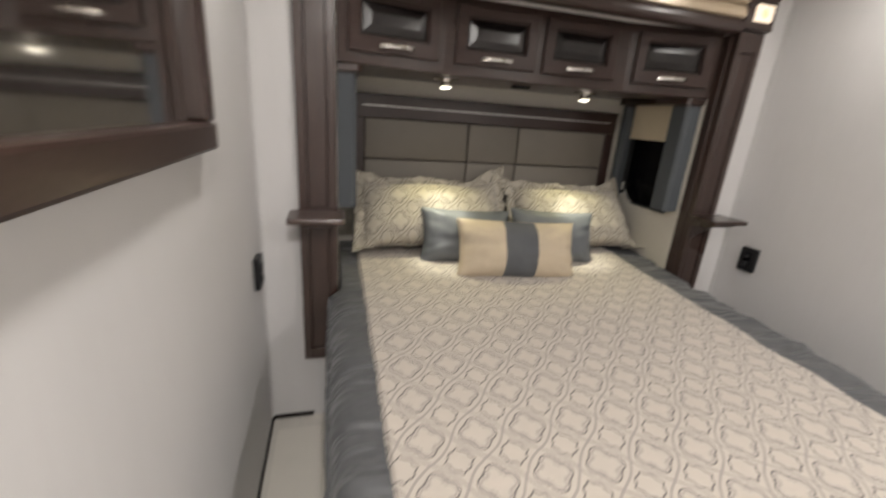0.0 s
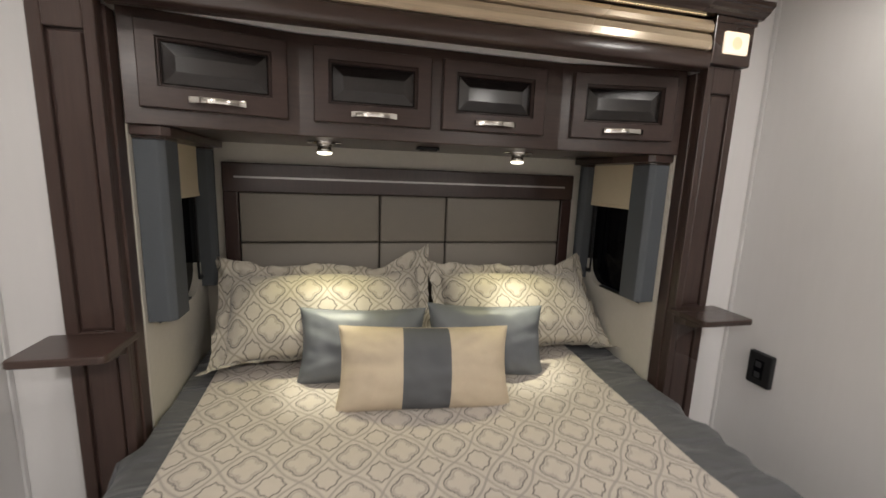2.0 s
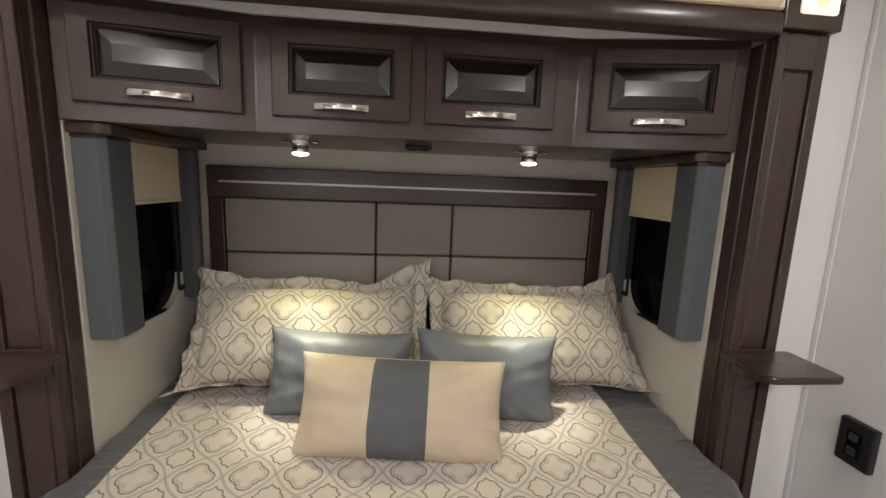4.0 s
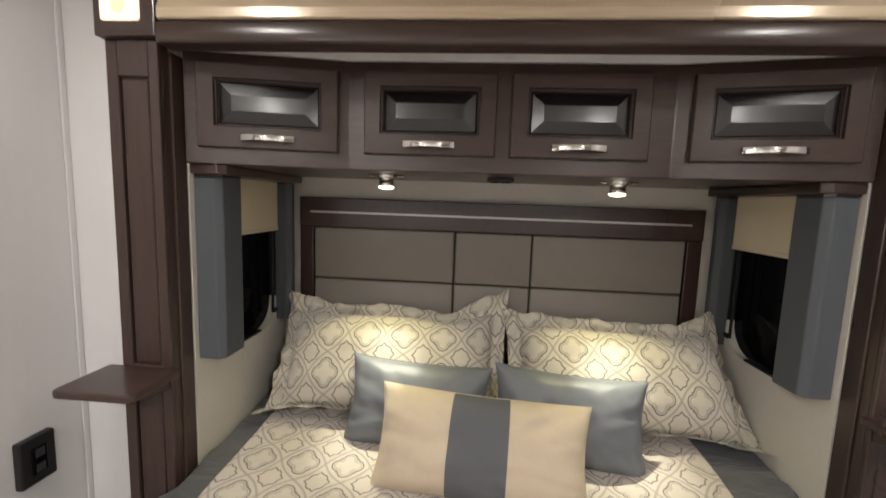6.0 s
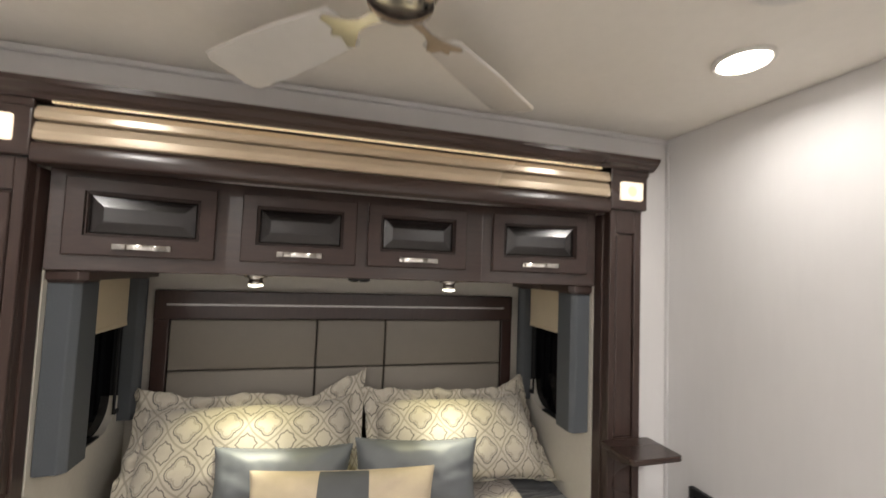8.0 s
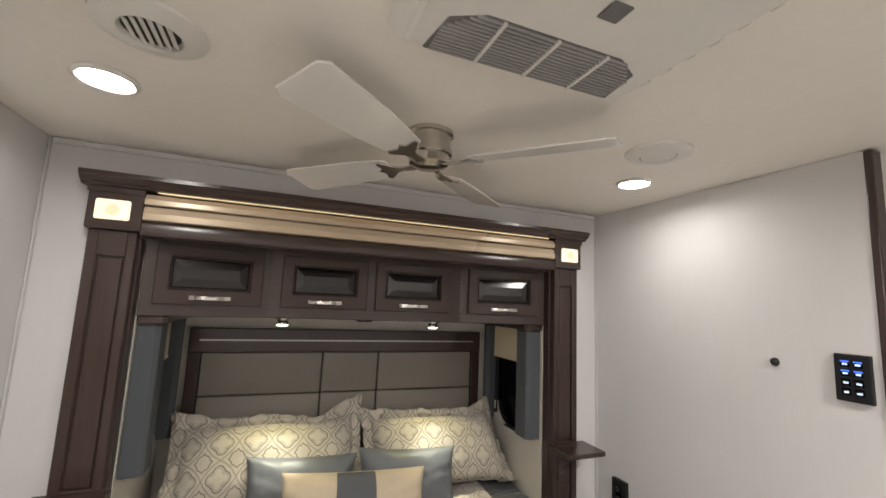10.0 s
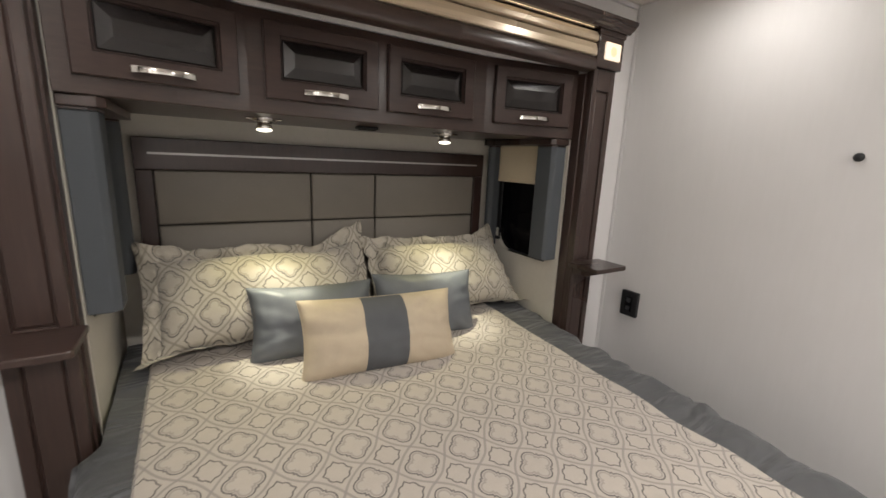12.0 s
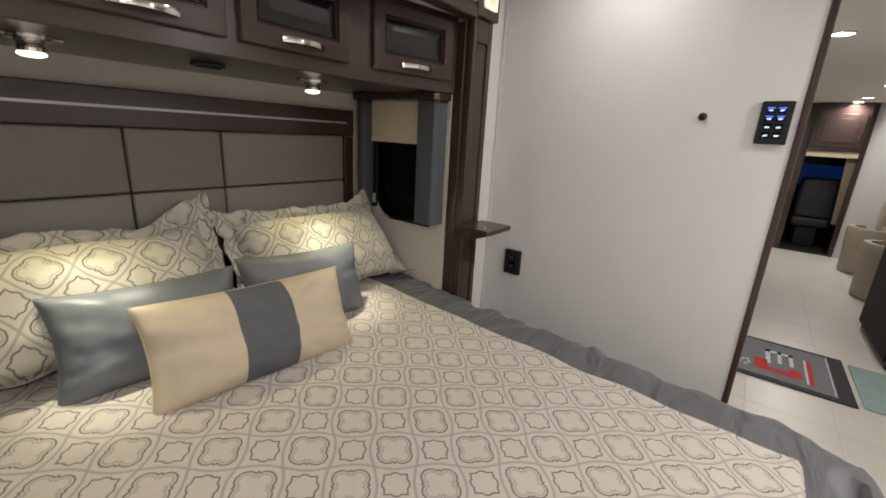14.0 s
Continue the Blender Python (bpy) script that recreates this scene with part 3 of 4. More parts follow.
def glaze_lines(w, h):
    bm = bmesh.new()
    for s, y, k in ((0.0015, -0.0172, 0.0016), (0.0105, -0.0045, 0.0032)):
        x1, z0, z1 = w / 2 - DOOR_SIDE - s, DOOR_FOOT + s, h - DOOR_HEAD - s
        box(-x1, x1, y - 0.0015, y + 0.001, z0 - k / 2, z0 + k / 2, into=bm)
        box(-x1, x1, y - 0.0015, y + 0.001, z1 - k / 2, z1 + k / 2, into=bm)
        box(-x1 - k / 2, -x1 + k / 2, y - 0.0015, y + 0.001, z0, z1, into=bm)
        box(x1 - k / 2, x1 + k / 2, y - 0.0015, y + 0.001, z0, z1, into=bm)
    return bm


def handle_mesh(w):
    """Arched bar pull facing -y."""
    bm = bmesh.new()
    n = 30
    ring = []
    for i in range(n + 1):
        s = -1 + 2 * i / n
        x, y = s * w / 2, -0.006 - 0.021 * (1 - s * s)
        hh = 0.0085 - 0.0015 * (1 - s * s)
        ring.append([bm.verts.new((x, y + dy, dz * hh)) for dy, dz in ((-0.0035, -1), (-0.0045, 0), (-0.0035, 1), (0.003, 1), (0.003, -1))])
    for a, b in zip(ring, ring[1:]):
        for k in range(5):
            bm.faces.new((a[k], a[(k + 1) % 5], b[(k + 1) % 5], b[k]))
    bm.faces.new(ring[0])
    bm.faces.new(ring[-1][::-1])
    for s in (-1, 1):
        box(s * w / 2 - 0.007 * (s + 1), s * w / 2 + 0.007 * (1 - s), -0.008, 0.0, -0.008, 0.008, 0.001, 1, into=bm)
    return bm


TILT_IN = math.degrees(math.atan2(1.878 - 1.795, 0.415 + 0.020))
DOOR_TALL = 0.222
for cx, cy, w, rz in ((0.202, 1.8368, 0.372, TILT_IN), (0.643, 1.8775, 0.366, 0), (1.048, 1.8775, 0.366, 0), (1.519, 1.8363, 0.372, -TILT_IN)):
    m = pose(cx, cy, 1.700, 0, 0, rz)
    d = part("door", moved(door_mesh(w, DOOR_TALL, False), m), wood_door, cabinet)
    part("raised_panel", moved(door_mesh(w, DOOR_TALL, True), m), panel_wood, d, "glossy darker raised panel")
    part("glaze_line", moved(glaze_lines(w, DOOR_TALL), m), glaze, d, "dark glaze in the moulding grooves")
    part("handle", moved(handle_mesh(0.142), m @ pose(0, -0.019, 0.0275)), pull_nickel, d, "polished nickel arched bar handle", True)

# ---- wooden surround of the slide-out ----
surround = thing("bed_surround", (0.861, 1.74, 0.42), "dark-stained wooden surround with pilasters, crown and lit cornice", "surround")
MID = 0.861


def mirrored(x0, x1, side):
    return (x0, x1) if side < 0 else (2 * MID - x1, 2 * MID - x0)


for side in (-1, 1):
    a, b = mirrored(-0.170, -0.030, side)
    bm = box(a, b, 1.735, 1.7595, 0.42, 1.95, 0.002)
    # frame of the recessed panel
    for x0, x1 in ((-0.170, -0.139), (-0.056, -0.030)):
        c, d = mirrored(x0, x1, side)
        box(c, d, 1.722, 1.7355, 0.42, 1.95, 0.002, 1, into=bm)
    c, d = mirrored(-0.139, -0.056, side)
    for z0, z1 in ((0.42, 0.47), (1.055, 1.10), (1.862, 1.95)):
        box(c, d, 1.722, 1.7355, z0, z1, 0.002, 1, into=bm)
    pil = part("pilaster", bm, wood_v, surround, smooth=False)
    for z0, z1 in ((0.476, 1.049), (1.106, 1.856)):
        c, d = mirrored(-0.133, -0.062, side)
        part("inset_panel", box(c, d, 1.7265, 1.735, z0, z1, 0.003, 1), wood_v, pil)
    c, d = mirrored(-0.0425, -0.0240, side)
    part("inner_return", box(c, d, 1.7595, 1.807, 0.42, 1.934, 0.002, 1), wood_v, pil)
    c, d = mirrored(-0.178, -0.018, side)
    blk = part("lamp_block", box(c, d, 1.702, 1.7595, 1.951, 2.098, 0.004), wood_h, surround)
    part("collar", box(c - 0.004, d + 0.004, 1.697, 1.703, 2.078, 2.0985, 0.002), wood_h, blk)
    c, d = mirrored(-0.152, -0.052, side)
    part("lamp_lens", box(c, d, 1.692, 1.7018, 1.984, 2.053, 0.007, 3), led_panel, blk, "glowing square frosted lamp")
    mx = (c + d) / 2
    part("lamp_core", turned([(0.001, 0), (0.020, 0.0005), (0.0205, 0.001)], (mx, 1.6925, 2.018), 20, Matrix.Rotation(radians(90), 4, "X")), led_core, blk, "warm core of the lamp")

crown = [(1.7595, 2.0985), (1.690, 2.0985), (1.684, 2.106), (1.672, 2.112), (1.663, 2.124), (1.656, 2.128), (1.656, 2.142), (1.7595, 2.142)]
part("crown", run_x(crown, -0.197, 1.919), wood_h, surround)
part("cornice_back", box(-0.0175, 1.7395, 1.745, 1.7595, 1.935, 2.098), wood_h, surround)
for z0, z1 in ((2.050, 2.090), (1.994, 2.046)):
    sect = [(1.745, z0), (1.712, z0), (1.707, z0 + 0.004), (1.7075, (z0 + z1) / 2), (1.716, z1 - 0.004), (1.722, z1), (1.745, z1)]
    part("cornice_band", run_x(sect, -0.0172, 1.7392), strip_lit, surround, "fluted wooden band, toned gold as lit by the light strip")
lip = [(1.745, 1.936), (1.709, 1.936), (1.705, 1.939), (1.703, 1.943), (1.7035, 1.966), (1.7055, 1.980), (1.7075, 1.986), (1.713, 1.990), (1.745, 1.990)]
part("lower_lip", run_x(lip, -0.0172, 1.7392), wood_h, surround, smooth=True)
part("light_strip", box(0.02, 1.70, 1.706, 1.710, 2.0950, 2.0978), led_warm, surround, "glowing warm LED strip")
bm = bmesh.new()
for k in range(150):
    x = 0.03 + k * 1.66 / 149
    box(x, x + 0.005, 1.698, 1.707, 2.0905, 2.0932, into=bm)
part("clip_strip", bm, strip_lit, surround, "fine beaded cover of the light strip")

for side in (-1, 1):
    a, b = mirrored(-0.205, 0.000, side)
    sh = thing("shelf", ((a + b) / 2, 1.72, 1.075), "small dark wooden bedside shelf with rounded corners on a bracket", "shelf", "bedside shelves")
    bm = prism([(a + 0.014, 1.556), (a + 0.004, 1.560), (a, 1.570), (a, 1.7215), (b, 1.7215), (b, 1.570), (b - 0.004, 1.560), (b - 0.014, 1.556)], 1.078, 1.098, 0.004)
    part("board", bm, wood_h, sh)
    c, d = mirrored(-0.165, -0.035, side)
    prof = [(1.7215, 1.0775), (1.59, 1.0775), (1.60, 1.062), (1.64, 1.048), (1.69, 1.043), (1.7215, 1.035)]
    part("bracket", run_x(prof, c, d), wood_h, sh)

# ---- windows of the slide-out ----
for side in (-1, 1):
    sx = -1 if side < 0 else 1
    xw = SL if side < 0 else SR

    def px(depth):
        return xw - sx * depth

    def span(d0, d1):
        return tuple(sorted((px(d0), px(d1))))

    win = tagged(new("window_1" if side < 0 else "window_2"), "dark coach window with rounded lower corners at night", "window", kind="structure")
    win.location = (xw, 2.1, WZ0)
    a, b = span(-0.03, -0.022)
    part("pane", box(a, b, WY0, WY1, WZ0, WZ1), night_glass, win, "black night-time glass")
    bm = bmesh.new()
    # frame with a rounded lower rear corner, as a ring of blocks
    a, b = span(-0.022, 0.004)
    box(a, b, WY1 - 0.022, WY1 - 0.0005, WZ0 + 0.116, WZ1 - 0.0005, into=bm)
    box(a, b, WY0 + 0.0205, WY1 - 0.136, WZ0 + 0.0005, WZ0 + 0.008, into=bm)
    box(a, b, WY0 + 0.0005, WY0 + 0.02, WZ0 + 0.0005, WZ1 - 0.0005, into=bm)
    pts = []
    for k in range(9):
        t = math.pi / 2 * k / 8
        pts.append((WY1 - 0.135 + 0.112 * math.sin(t), WZ0 + 0.115 - 0.112 * math.cos(t)))
    part("window_frame", bm, black_plastic, win)
    sec = [(WY1 - 0.0005, WZ0 + 0.115), (WY1 - 0.0005, WZ0 + 0.0005), (WY1 - 0.135, WZ0 + 0.0005)] + pts
    a, b = span(-0.0215, 0.0055)
    part("corner_infill", run_x(sec, a, b), slide_paint, win, "pale rounded lower corner of the window opening")
    a, b = span(0.005, 0.012)
    bm = box(a, b, WY1 - 0.06, WY1 - 0.048, 1.11, 1.50, 0.002, 1)
    box(a, b, WY1 - 0.048, WY1 - 0.0, 1.105, 1.125, 0.002, 1, into=bm)
    part("latch_bar", bm, black_plastic, win)

    sh = thing("roller_blind", (xw, 2.1, 1.44), "half-lowered beige fabric roller blind at the window", "blind", "roller blinds")
    a, b = span(0.012, 0.016)
    part("fabric", box(a, b, 1.936, 2.288, 1.452, 1.626), shade_cloth, sh)
    a, b = span(0.009, 0.020)
    part("hem_bar", box(a, b, 1.936, 2.288, 1.438, 1.452, 0.003), shade_cloth, sh)

    for y0, y1, d1, z0 in ((1.826, 1.934, 0.078, 1.084), (2.29, 2.333, 0.066, 1.072)):
        w = thing("window_wing", (xw, (y0 + y1) / 2, z0), "upholstered slate-grey window side wing fixed to the wall", "valance", "window wings")
        p0, p1 = px(0.001), px(d1)
        c = 0.018 * sx
        pts = [(p0, y0), (p1 + c, y0), (p1, y0 + 0.016), (p1, y1), (p0, y1)]
        part("padding", prism(pts, z0, 1.620, 0.004, 2), wing_cloth, w, smooth=False)
        part("top_rail", prism(pts, 1.6205, 1.627), wood_v, w)
    a1 = px(0.115)
    tr = thing("valance_board", (xw, 2.05, 1.6), "dark wooden board above the window wings", "valance", "valance boards")
    pts = [(px(0.001), 1.812), (px(0.08), 1.812), (px(0.098), 1.83), (px(0.098), 2.333), (px(0.001), 2.333)]
    part("board", prism(pts, 1.6275, 1.6545, 0.003), wood_v, tr)

# ---- small fixtures under the cabinet ----
spot = thing("reading_light", (0.48, 2.07, CZ0 - 0.0005), "swivelling polished nickel reading light, switched on", "reading light", "reading lights")
bm = turned([(0.040, -0.010), (0.042, -0.006), (0.042, 0.0)], (0.48, 2.07, CZ0 - 0.0005), 32)
box(0.421, 0.539, 2.055, 2.085, CZ0 - 0.0065, CZ0 - 0.0005, 0.003, 2, into=bm)
part("base", bm, nickel, spot, "round nickel base with two side ears", True)
part("barrel", turned([(0.020, 0.0), (0.026, 0.002), (0.0265, 0.010), (0.024, 0.013), (0.0235, 0.020), (0.027, 0.023), (0.027, 0.0275)], (0.48, 2.07, CZ0 - 0.038), 28), pull_nickel, spot, smooth=True)
part("lens", turned([(0.006, 0.0), (0.020, 0.002), (0.0265, 0.006), (0.0265, 0.0085)], (0.48, 2.07, CZ0 - 0.047), 28), led_white, spot, "bright lit lens")
copy_thing(spot, pose(1.229, 2.07, CZ0 - 0.0005))
sens = thing("ceiling_sensor", (0.855, 2.05, CZ0 - 0.0005), "small black surface-mounted switch under the cabinet", "switch")
part("housing", box(0.813, 0.897, 2.028, 2.072, CZ0 - 0.013, CZ0 - 0.0005, 0.004), black_plastic, sens)
for x0, x1 in ((0.822, 0.852), (0.858, 0.888)):
    part("rocker", box(x0, x1, 2.036, 2.064, CZ0 - 0.0165, CZ0 - 0.0125, 0.002), night_glass, sens)

# ---- wall fixtures ----


def outlet(x, y, z, sx):
    """Outlet on a wall whose face looks along sx."""
    o = thing("wall_outlet", (x, y, z), "black wall outlet plate on the partition", "outlet", "wall outlets")
    a, b = sorted((x, x + sx * 0.022))
    part("plate", box(a, b, y - 0.043, y + 0.043, z - 0.062, z + 0.062, 0.005), black_plastic, o)
    a, b = sorted((x + sx * 0.0215, x + sx * 0.026))
    part("insert", box(a, b, y - 0.018, y + 0.018, z - 0.036, z + 0.036, 0.002), night_glass, o)
    for dz in (-0.02, 0.02):
        a, b = sorted((x + sx * 0.0255, x + sx * 0.0275))
        part("socket", box(a, b, y - 0.011, y + 0.011, z + dz - 0.011, z + dz + 0.011, 0.001), black_rubber, o)
    return o


outlet(XR - 0.0005, 1.588, 0.892, -1)
outlet(XL + 0.0005, 1.605, 0.885, 1)

pad = thing("control_keypad", (XR, 0.693, 1.584), "black wall keypad with small lit blue and white buttons", "control panel")
part("plate", box(XR - 0.012, XR - 0.0005, 0.65, 0.737, 1.516, 1.653, 0.003), black_plastic, pad)
for j in range(4):
    for i in range(2):
        y, z = 0.680 + i * 0.030, 1.545 + j * 0.027
        b = part("button", box(XR - 0.0135, XR - 0.0118, y - 0.011, y + 0.011, z - 0.010, z + 0.010, 0.001, 1), night_glass, pad)
        part("legend", box(XR - 0.0142, XR - 0.0136, y - 0.006, y + 0.006, z - 0.005, z + 0.001), key_white, b, "small white button legend")
        if j >= 2:
            part("indicator", box(XR - 0.0142, XR - 0.0136, y - 0.010, y + 0.010, z + 0.004, z + 0.0075), key_blue, b, "lit blue bar")
hook = thing("wall_sensor", (XR, 0.902, 1.601), "small dark round knob on the wall", "knob")
part("dome", turned([(0.014, 0), (0.014, 0.004), (0.011, 0.008), (0.007, 0.014), (0.001, 0.016)], (XR - 0.0005, 0.902, 1.601), 20, Matrix.Rotation(radians(-90), 4, "Y")), black_plastic, hook, smooth=True)

mir = thing("framed_mirror", (XL, 0.65, 1.378), "dark reflective panel in a wide dark wooden frame on the wall", "mirror")
my0, my1, mz0, mz1, fw = 0.20, 1.105, 1.378, 2.03, 0.06
part("glass", box(XL + 0.002, XL + 0.012, my0 + fw - 0.004, my1 - fw + 0.004, mz0 + fw - 0.004, mz1 - fw + 0.004), tint_mirror, mir, "dark mirror glass")
for n, a in (("frame_bottom", (my0, my1, mz0, mz0 + fw)), ("frame_top", (my0, my1, mz1 - fw, mz1))):
    part(n, box(XL + 0.0005, XL + 0.038, *a, 0.008, 2), wood_h, mir)
for n, a in (("frame_side", (my0, my0 + fw - 0.001, mz0 + fw, mz1 - fw)), ("frame_side", (my1 - fw + 0.001, my1, mz0 + fw, mz1 - fw))):
    part(n, box(XL + 0.0005, XL + 0.036, *a, 0.008, 2), wood_v, mir)

# ---- ceiling fixtures ----
dl = thing("downlight", (0.016, 1.181, CEIL), "round recessed ceiling downlight, switched on", "downlight", "ceiling downlights")
part("ring", turned([(0.068, 0.0), (0.070, -0.006), (0.060, -0.011), (0.056, -0.008), (0.056, 0.0)][::-1], (0.016, 1.181, CEIL - 0.0005), 36), plastic_white, dl, smooth=True)
part("diffuser", turned([(0.055, -0.004), (0.054, -0.009), (0.02, -0.012), (0.001, -0.012)], (0.016, 1.181, CEIL - 0.001), 36), led_disc, dl, "glowing white diffuser")
# the two at y = -0.35 are added fixtures for the unseen fill lamps
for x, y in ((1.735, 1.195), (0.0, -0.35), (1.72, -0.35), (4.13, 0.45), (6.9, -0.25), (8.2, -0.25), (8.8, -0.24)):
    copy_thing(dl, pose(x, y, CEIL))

vent = thing("ceiling_vent", (0.177, 0.904, CEIL), "round white ceiling air vent with dark slats", "vent", "ceiling air vents")
part("ring", turned([(0.052, -0.004), (0.056, -0.016), (0.080, -0.014), (0.098, -0.006), (0.100, 0.0)], (0.177, 0.904, CEIL - 0.0005), 40), plastic_white, vent, smooth=True)
part("backing", turned([(0.001, -0.004), (0.05, -0.004), (0.05, -0.006)], (0.177, 0.904, CEIL - 0.001), 30), dark_void, vent)
for k in range(6):
    x = 0.177 - 0.036 + k * 0.0144
    hw = math.sqrt(max(0.0001, 0.05 ** 2 - (x - 0.177) ** 2))
    part("slat", moved(box(-0.006, 0.006, -hw, hw, -0.001, 0.001), pose(x, 0.904, CEIL - 0.012, 0, 30, 0)), plastic_white, vent)
copy_thing(vent, pose(1.548, 0.922, CEIL, 0, 0, 40))

# air conditioner
AX0, AX1, AY0, AY1 = 0.587, 1.153, -0.035, 0.69
ac = thing("air_conditioner", ((AX0 + AX1) / 2, (AY0 + AY1) / 2, CEIL), "white ceiling air conditioner shroud with grey intake grilles", "air conditioner")
bm = bmesh.new()
lo = [(AX0 + 0.035, AY0 + 0.03), (AX1 - 0.035, AY0 + 0.03), (AX1 - 0.035, AY1 - 0.02), (AX0 + 0.035, AY1 - 0.02)]
hi = [(AX0, AY0), (AX1, AY0), (AX1, AY1), (AX0, AY1)]
vl = [bm.verts.new((x, y, CEIL - 0.045)) for x, y in lo]
vh = [bm.verts.new((x, y, CEIL - 0.0005)) for x, y in hi]
for i in range(4):
    bm.faces.new((vl[i], vl[(i + 1) % 4], vh[(i + 1) % 4], vh[i]))
bm.faces.new(vl)
bm.faces.new(vh[::-1])
bmesh.ops.bevel(bm, geom=[e for e in bm.edges], offset=0.008, segments=2, affect="EDGES")
part("shroud", bm, plastic_white, ac)
for gy0, gy1 in ((0.54, 0.662), (-0.007, 0.115)):
    g = [(0.672, gy0 + 0.03), (0.73, gy0), (1.01, gy0), (1.068, gy0 + 0.03), (1.082, gy1), (0.658, gy1)]
    if gy0 < 0.3:
        g = [(x, gy0 + gy1 - y) for x, y in g][::-1]
    gr = part("grille", prism(g, CEIL - 0.0475, CEIL - 0.0445), grille_grey, ac, "grey slatted intake grille")
    for k in range(13):
        y = gy0 + 0.005 + k * (gy1 - gy0 - 0.01) / 12
        edge = 0.05 * max(0, 1 - (y - gy0) / 0.05) if gy0 > 0.3 else 0.05 * max(0, 1 - (gy1 - y) / 0.05)
        part("slat", box(0.668 + edge, 1.072 - edge, y - 0.0016, y + 0.0016, CEIL - 0.051, CEIL - 0.0475), slat_grey, gr)
    for x in (0.762, 0.87, 0.978):
        part("rib", box(x - 0.003, x + 0.003, gy0, gy1, CEIL - 0.053, CEIL - 0.0475), plastic_white, gr)
part("control", box(0.885, 0.925, 0.430, 0.470, CEIL - 0.049, CEIL - 0.044, 0.003), grille_grey, ac, "small grey sensor window")
for k in range(12):
    y = 0.05 + k * 0.05
    part("louvre", moved(box(-0.014, 0.014, -0.010, 0.010, -0.002, 0.002, 0.001, 1), pose(AX1 - 0.012, y, CEIL - 0.024, 0, -48, 0)), plastic_white, ac)

# ceiling fan
FX, FY = 0.838, 1.122
fan = thing("ceiling_fan", (FX, FY, CEIL), "white four-blade ceiling fan with a brushed nickel motor", "ceiling fan")
part("canopy", turned([(0.072, 0.0), (0.072, -0.012), (0.064, -0.016), (0.064, -0.055), (0.070, -0.058), (0.070, -0.072), (0.062, -0.076), (0.060, -0.10), (0.045, -0.108), (0.02, -0.112), (0.001, -0.112)], (FX, FY, CEIL - 0.0005), 40), nickel, fan, "brushed nickel motor housing", True)
pts = [(0.13, -0.035), (0.14, -0.048), (0.30, -0.066), (0.505, -0.076), (0.525, -0.062), (0.532, 0.047), (0.515, 0.066), (0.30, 0.064), (0.14, 0.05), (0.13, 0.036)]
blade = prism(pts, -0.003, 0.003, 0.0015, 1)
arm = prism([(0.05, -0.014), (0.09, -0.010), (0.115, -0.018), (0.15, -0.046), (0.165, -0.040), (0.158, -0.012), (0.175, 0.0), (0.158, 0.012), (0.165, 0.040), (0.15, 0.046), (0.115, 0.018), (0.09, 0.010), (0.05, 0.014)], -0.0085, -0.0035, 0.001, 1)
bme, ame = bpy.data.meshes.new("blade"), bpy.data.meshes.new("bracket")
blade.to_mesh(bme), arm.to_mesh(ame)
blade.free(), arm.free()
bme.materials.append(fan_white), ame.materials.append(nickel)
for k in range(4):
    m = Matrix.Translation((FX, FY, CEIL - 0.098)) @ Matrix.Rotation(radians(43 + 90 * k), 4, "Z") @ Matrix.Rotation(radians(13), 4, "X")
    a = new("bracket", ame)
    a.parent, a.matrix_parent_inverse = fan, fan.matrix_basis.inverted()
    a.matrix_basis = m
    b = new("blade", bme)
    b.parent = fan
    b.matrix_parent_inverse, b.matrix_basis = fan.matrix_basis.inverted(), m

# ---- hall things ----
mat = thing("door_mat", (3.95, 0.25, FLOOR), "grey rubber-edged mat with a red and white printed mark", "mat")
MX0, MX1, MY0, MY1 = 3.68, 4.46, -0.12, 0.95
part("rubber_border", box(MX0, MX1, MY0, MY1, FLOOR + 0.004, FLOOR + 0.012, 0.004), black_rubber, mat)
part("carpet_field", box(MX0 + 0.05, MX1 - 0.05, MY0 + 0.09, MY1 - 0.05, FLOOR + 0.011, FLOOR + 0.016, 0.002), mat_grey, mat)
part("edge_line", box(MX0 + 0.06, MX1 - 0.06, MY0 + 0.10, MY0 + 0.106, FLOOR + 0.0162, FLOOR + 0.017), mat_white, mat)
Z0 = FLOOR + 0.0163
bm = bmesh.new()
for y0, y1, x0, x1 in ((0.27, 0.30, 3.98, 4.24), (0.20, 0.225, 4.02, 4.24), (0.13, 0.155, 4.02, 4.24), (0.13, 0.30, 4.20, 4.24)):
    box(x0, x1, y0 + 0.06, y1 + 0.06, Z0, Z0 + 0.001, into=bm)
part("white_mark", bm, mat_white, mat)
bm = bmesh.new()
for y0, y1, x0, x1 in ((0.10, 0.38, 3.84, 3.91), (0.10, 0.17, 3.911, 3.97), (0.30, 0.38, 3.911, 4.03)):
    box(x0, x1, y0 + 0.05, y1 + 0.05, Z0, Z0 + 0.001, into=bm)
part("red_mark", bm, mat_red, mat)
bm = bmesh.new()
for x, y in ((3.84, 0.47), (3.88, 0.45), (3.86, 0.51), (3.91, 0.49), (3.93, 0.46)):
    box(x, x + 0.022, y, y + 0.022, Z0, Z0 + 0.001, into=bm)
part("white_dots", bm, mat_white, mat)
part("red_line", box(3.80, 4.22, 0.085, 0.11, Z0, Z0 + 0.001), mat_red, mat)
part("white_line", box(3.80, 4.22, 0.115, 0.128, Z0, Z0 + 0.001), mat_white, mat)
step = thing("step_cover", (3.95, -0.4, FLOOR), "pale teal glass step cover beside the mat", "step cover")
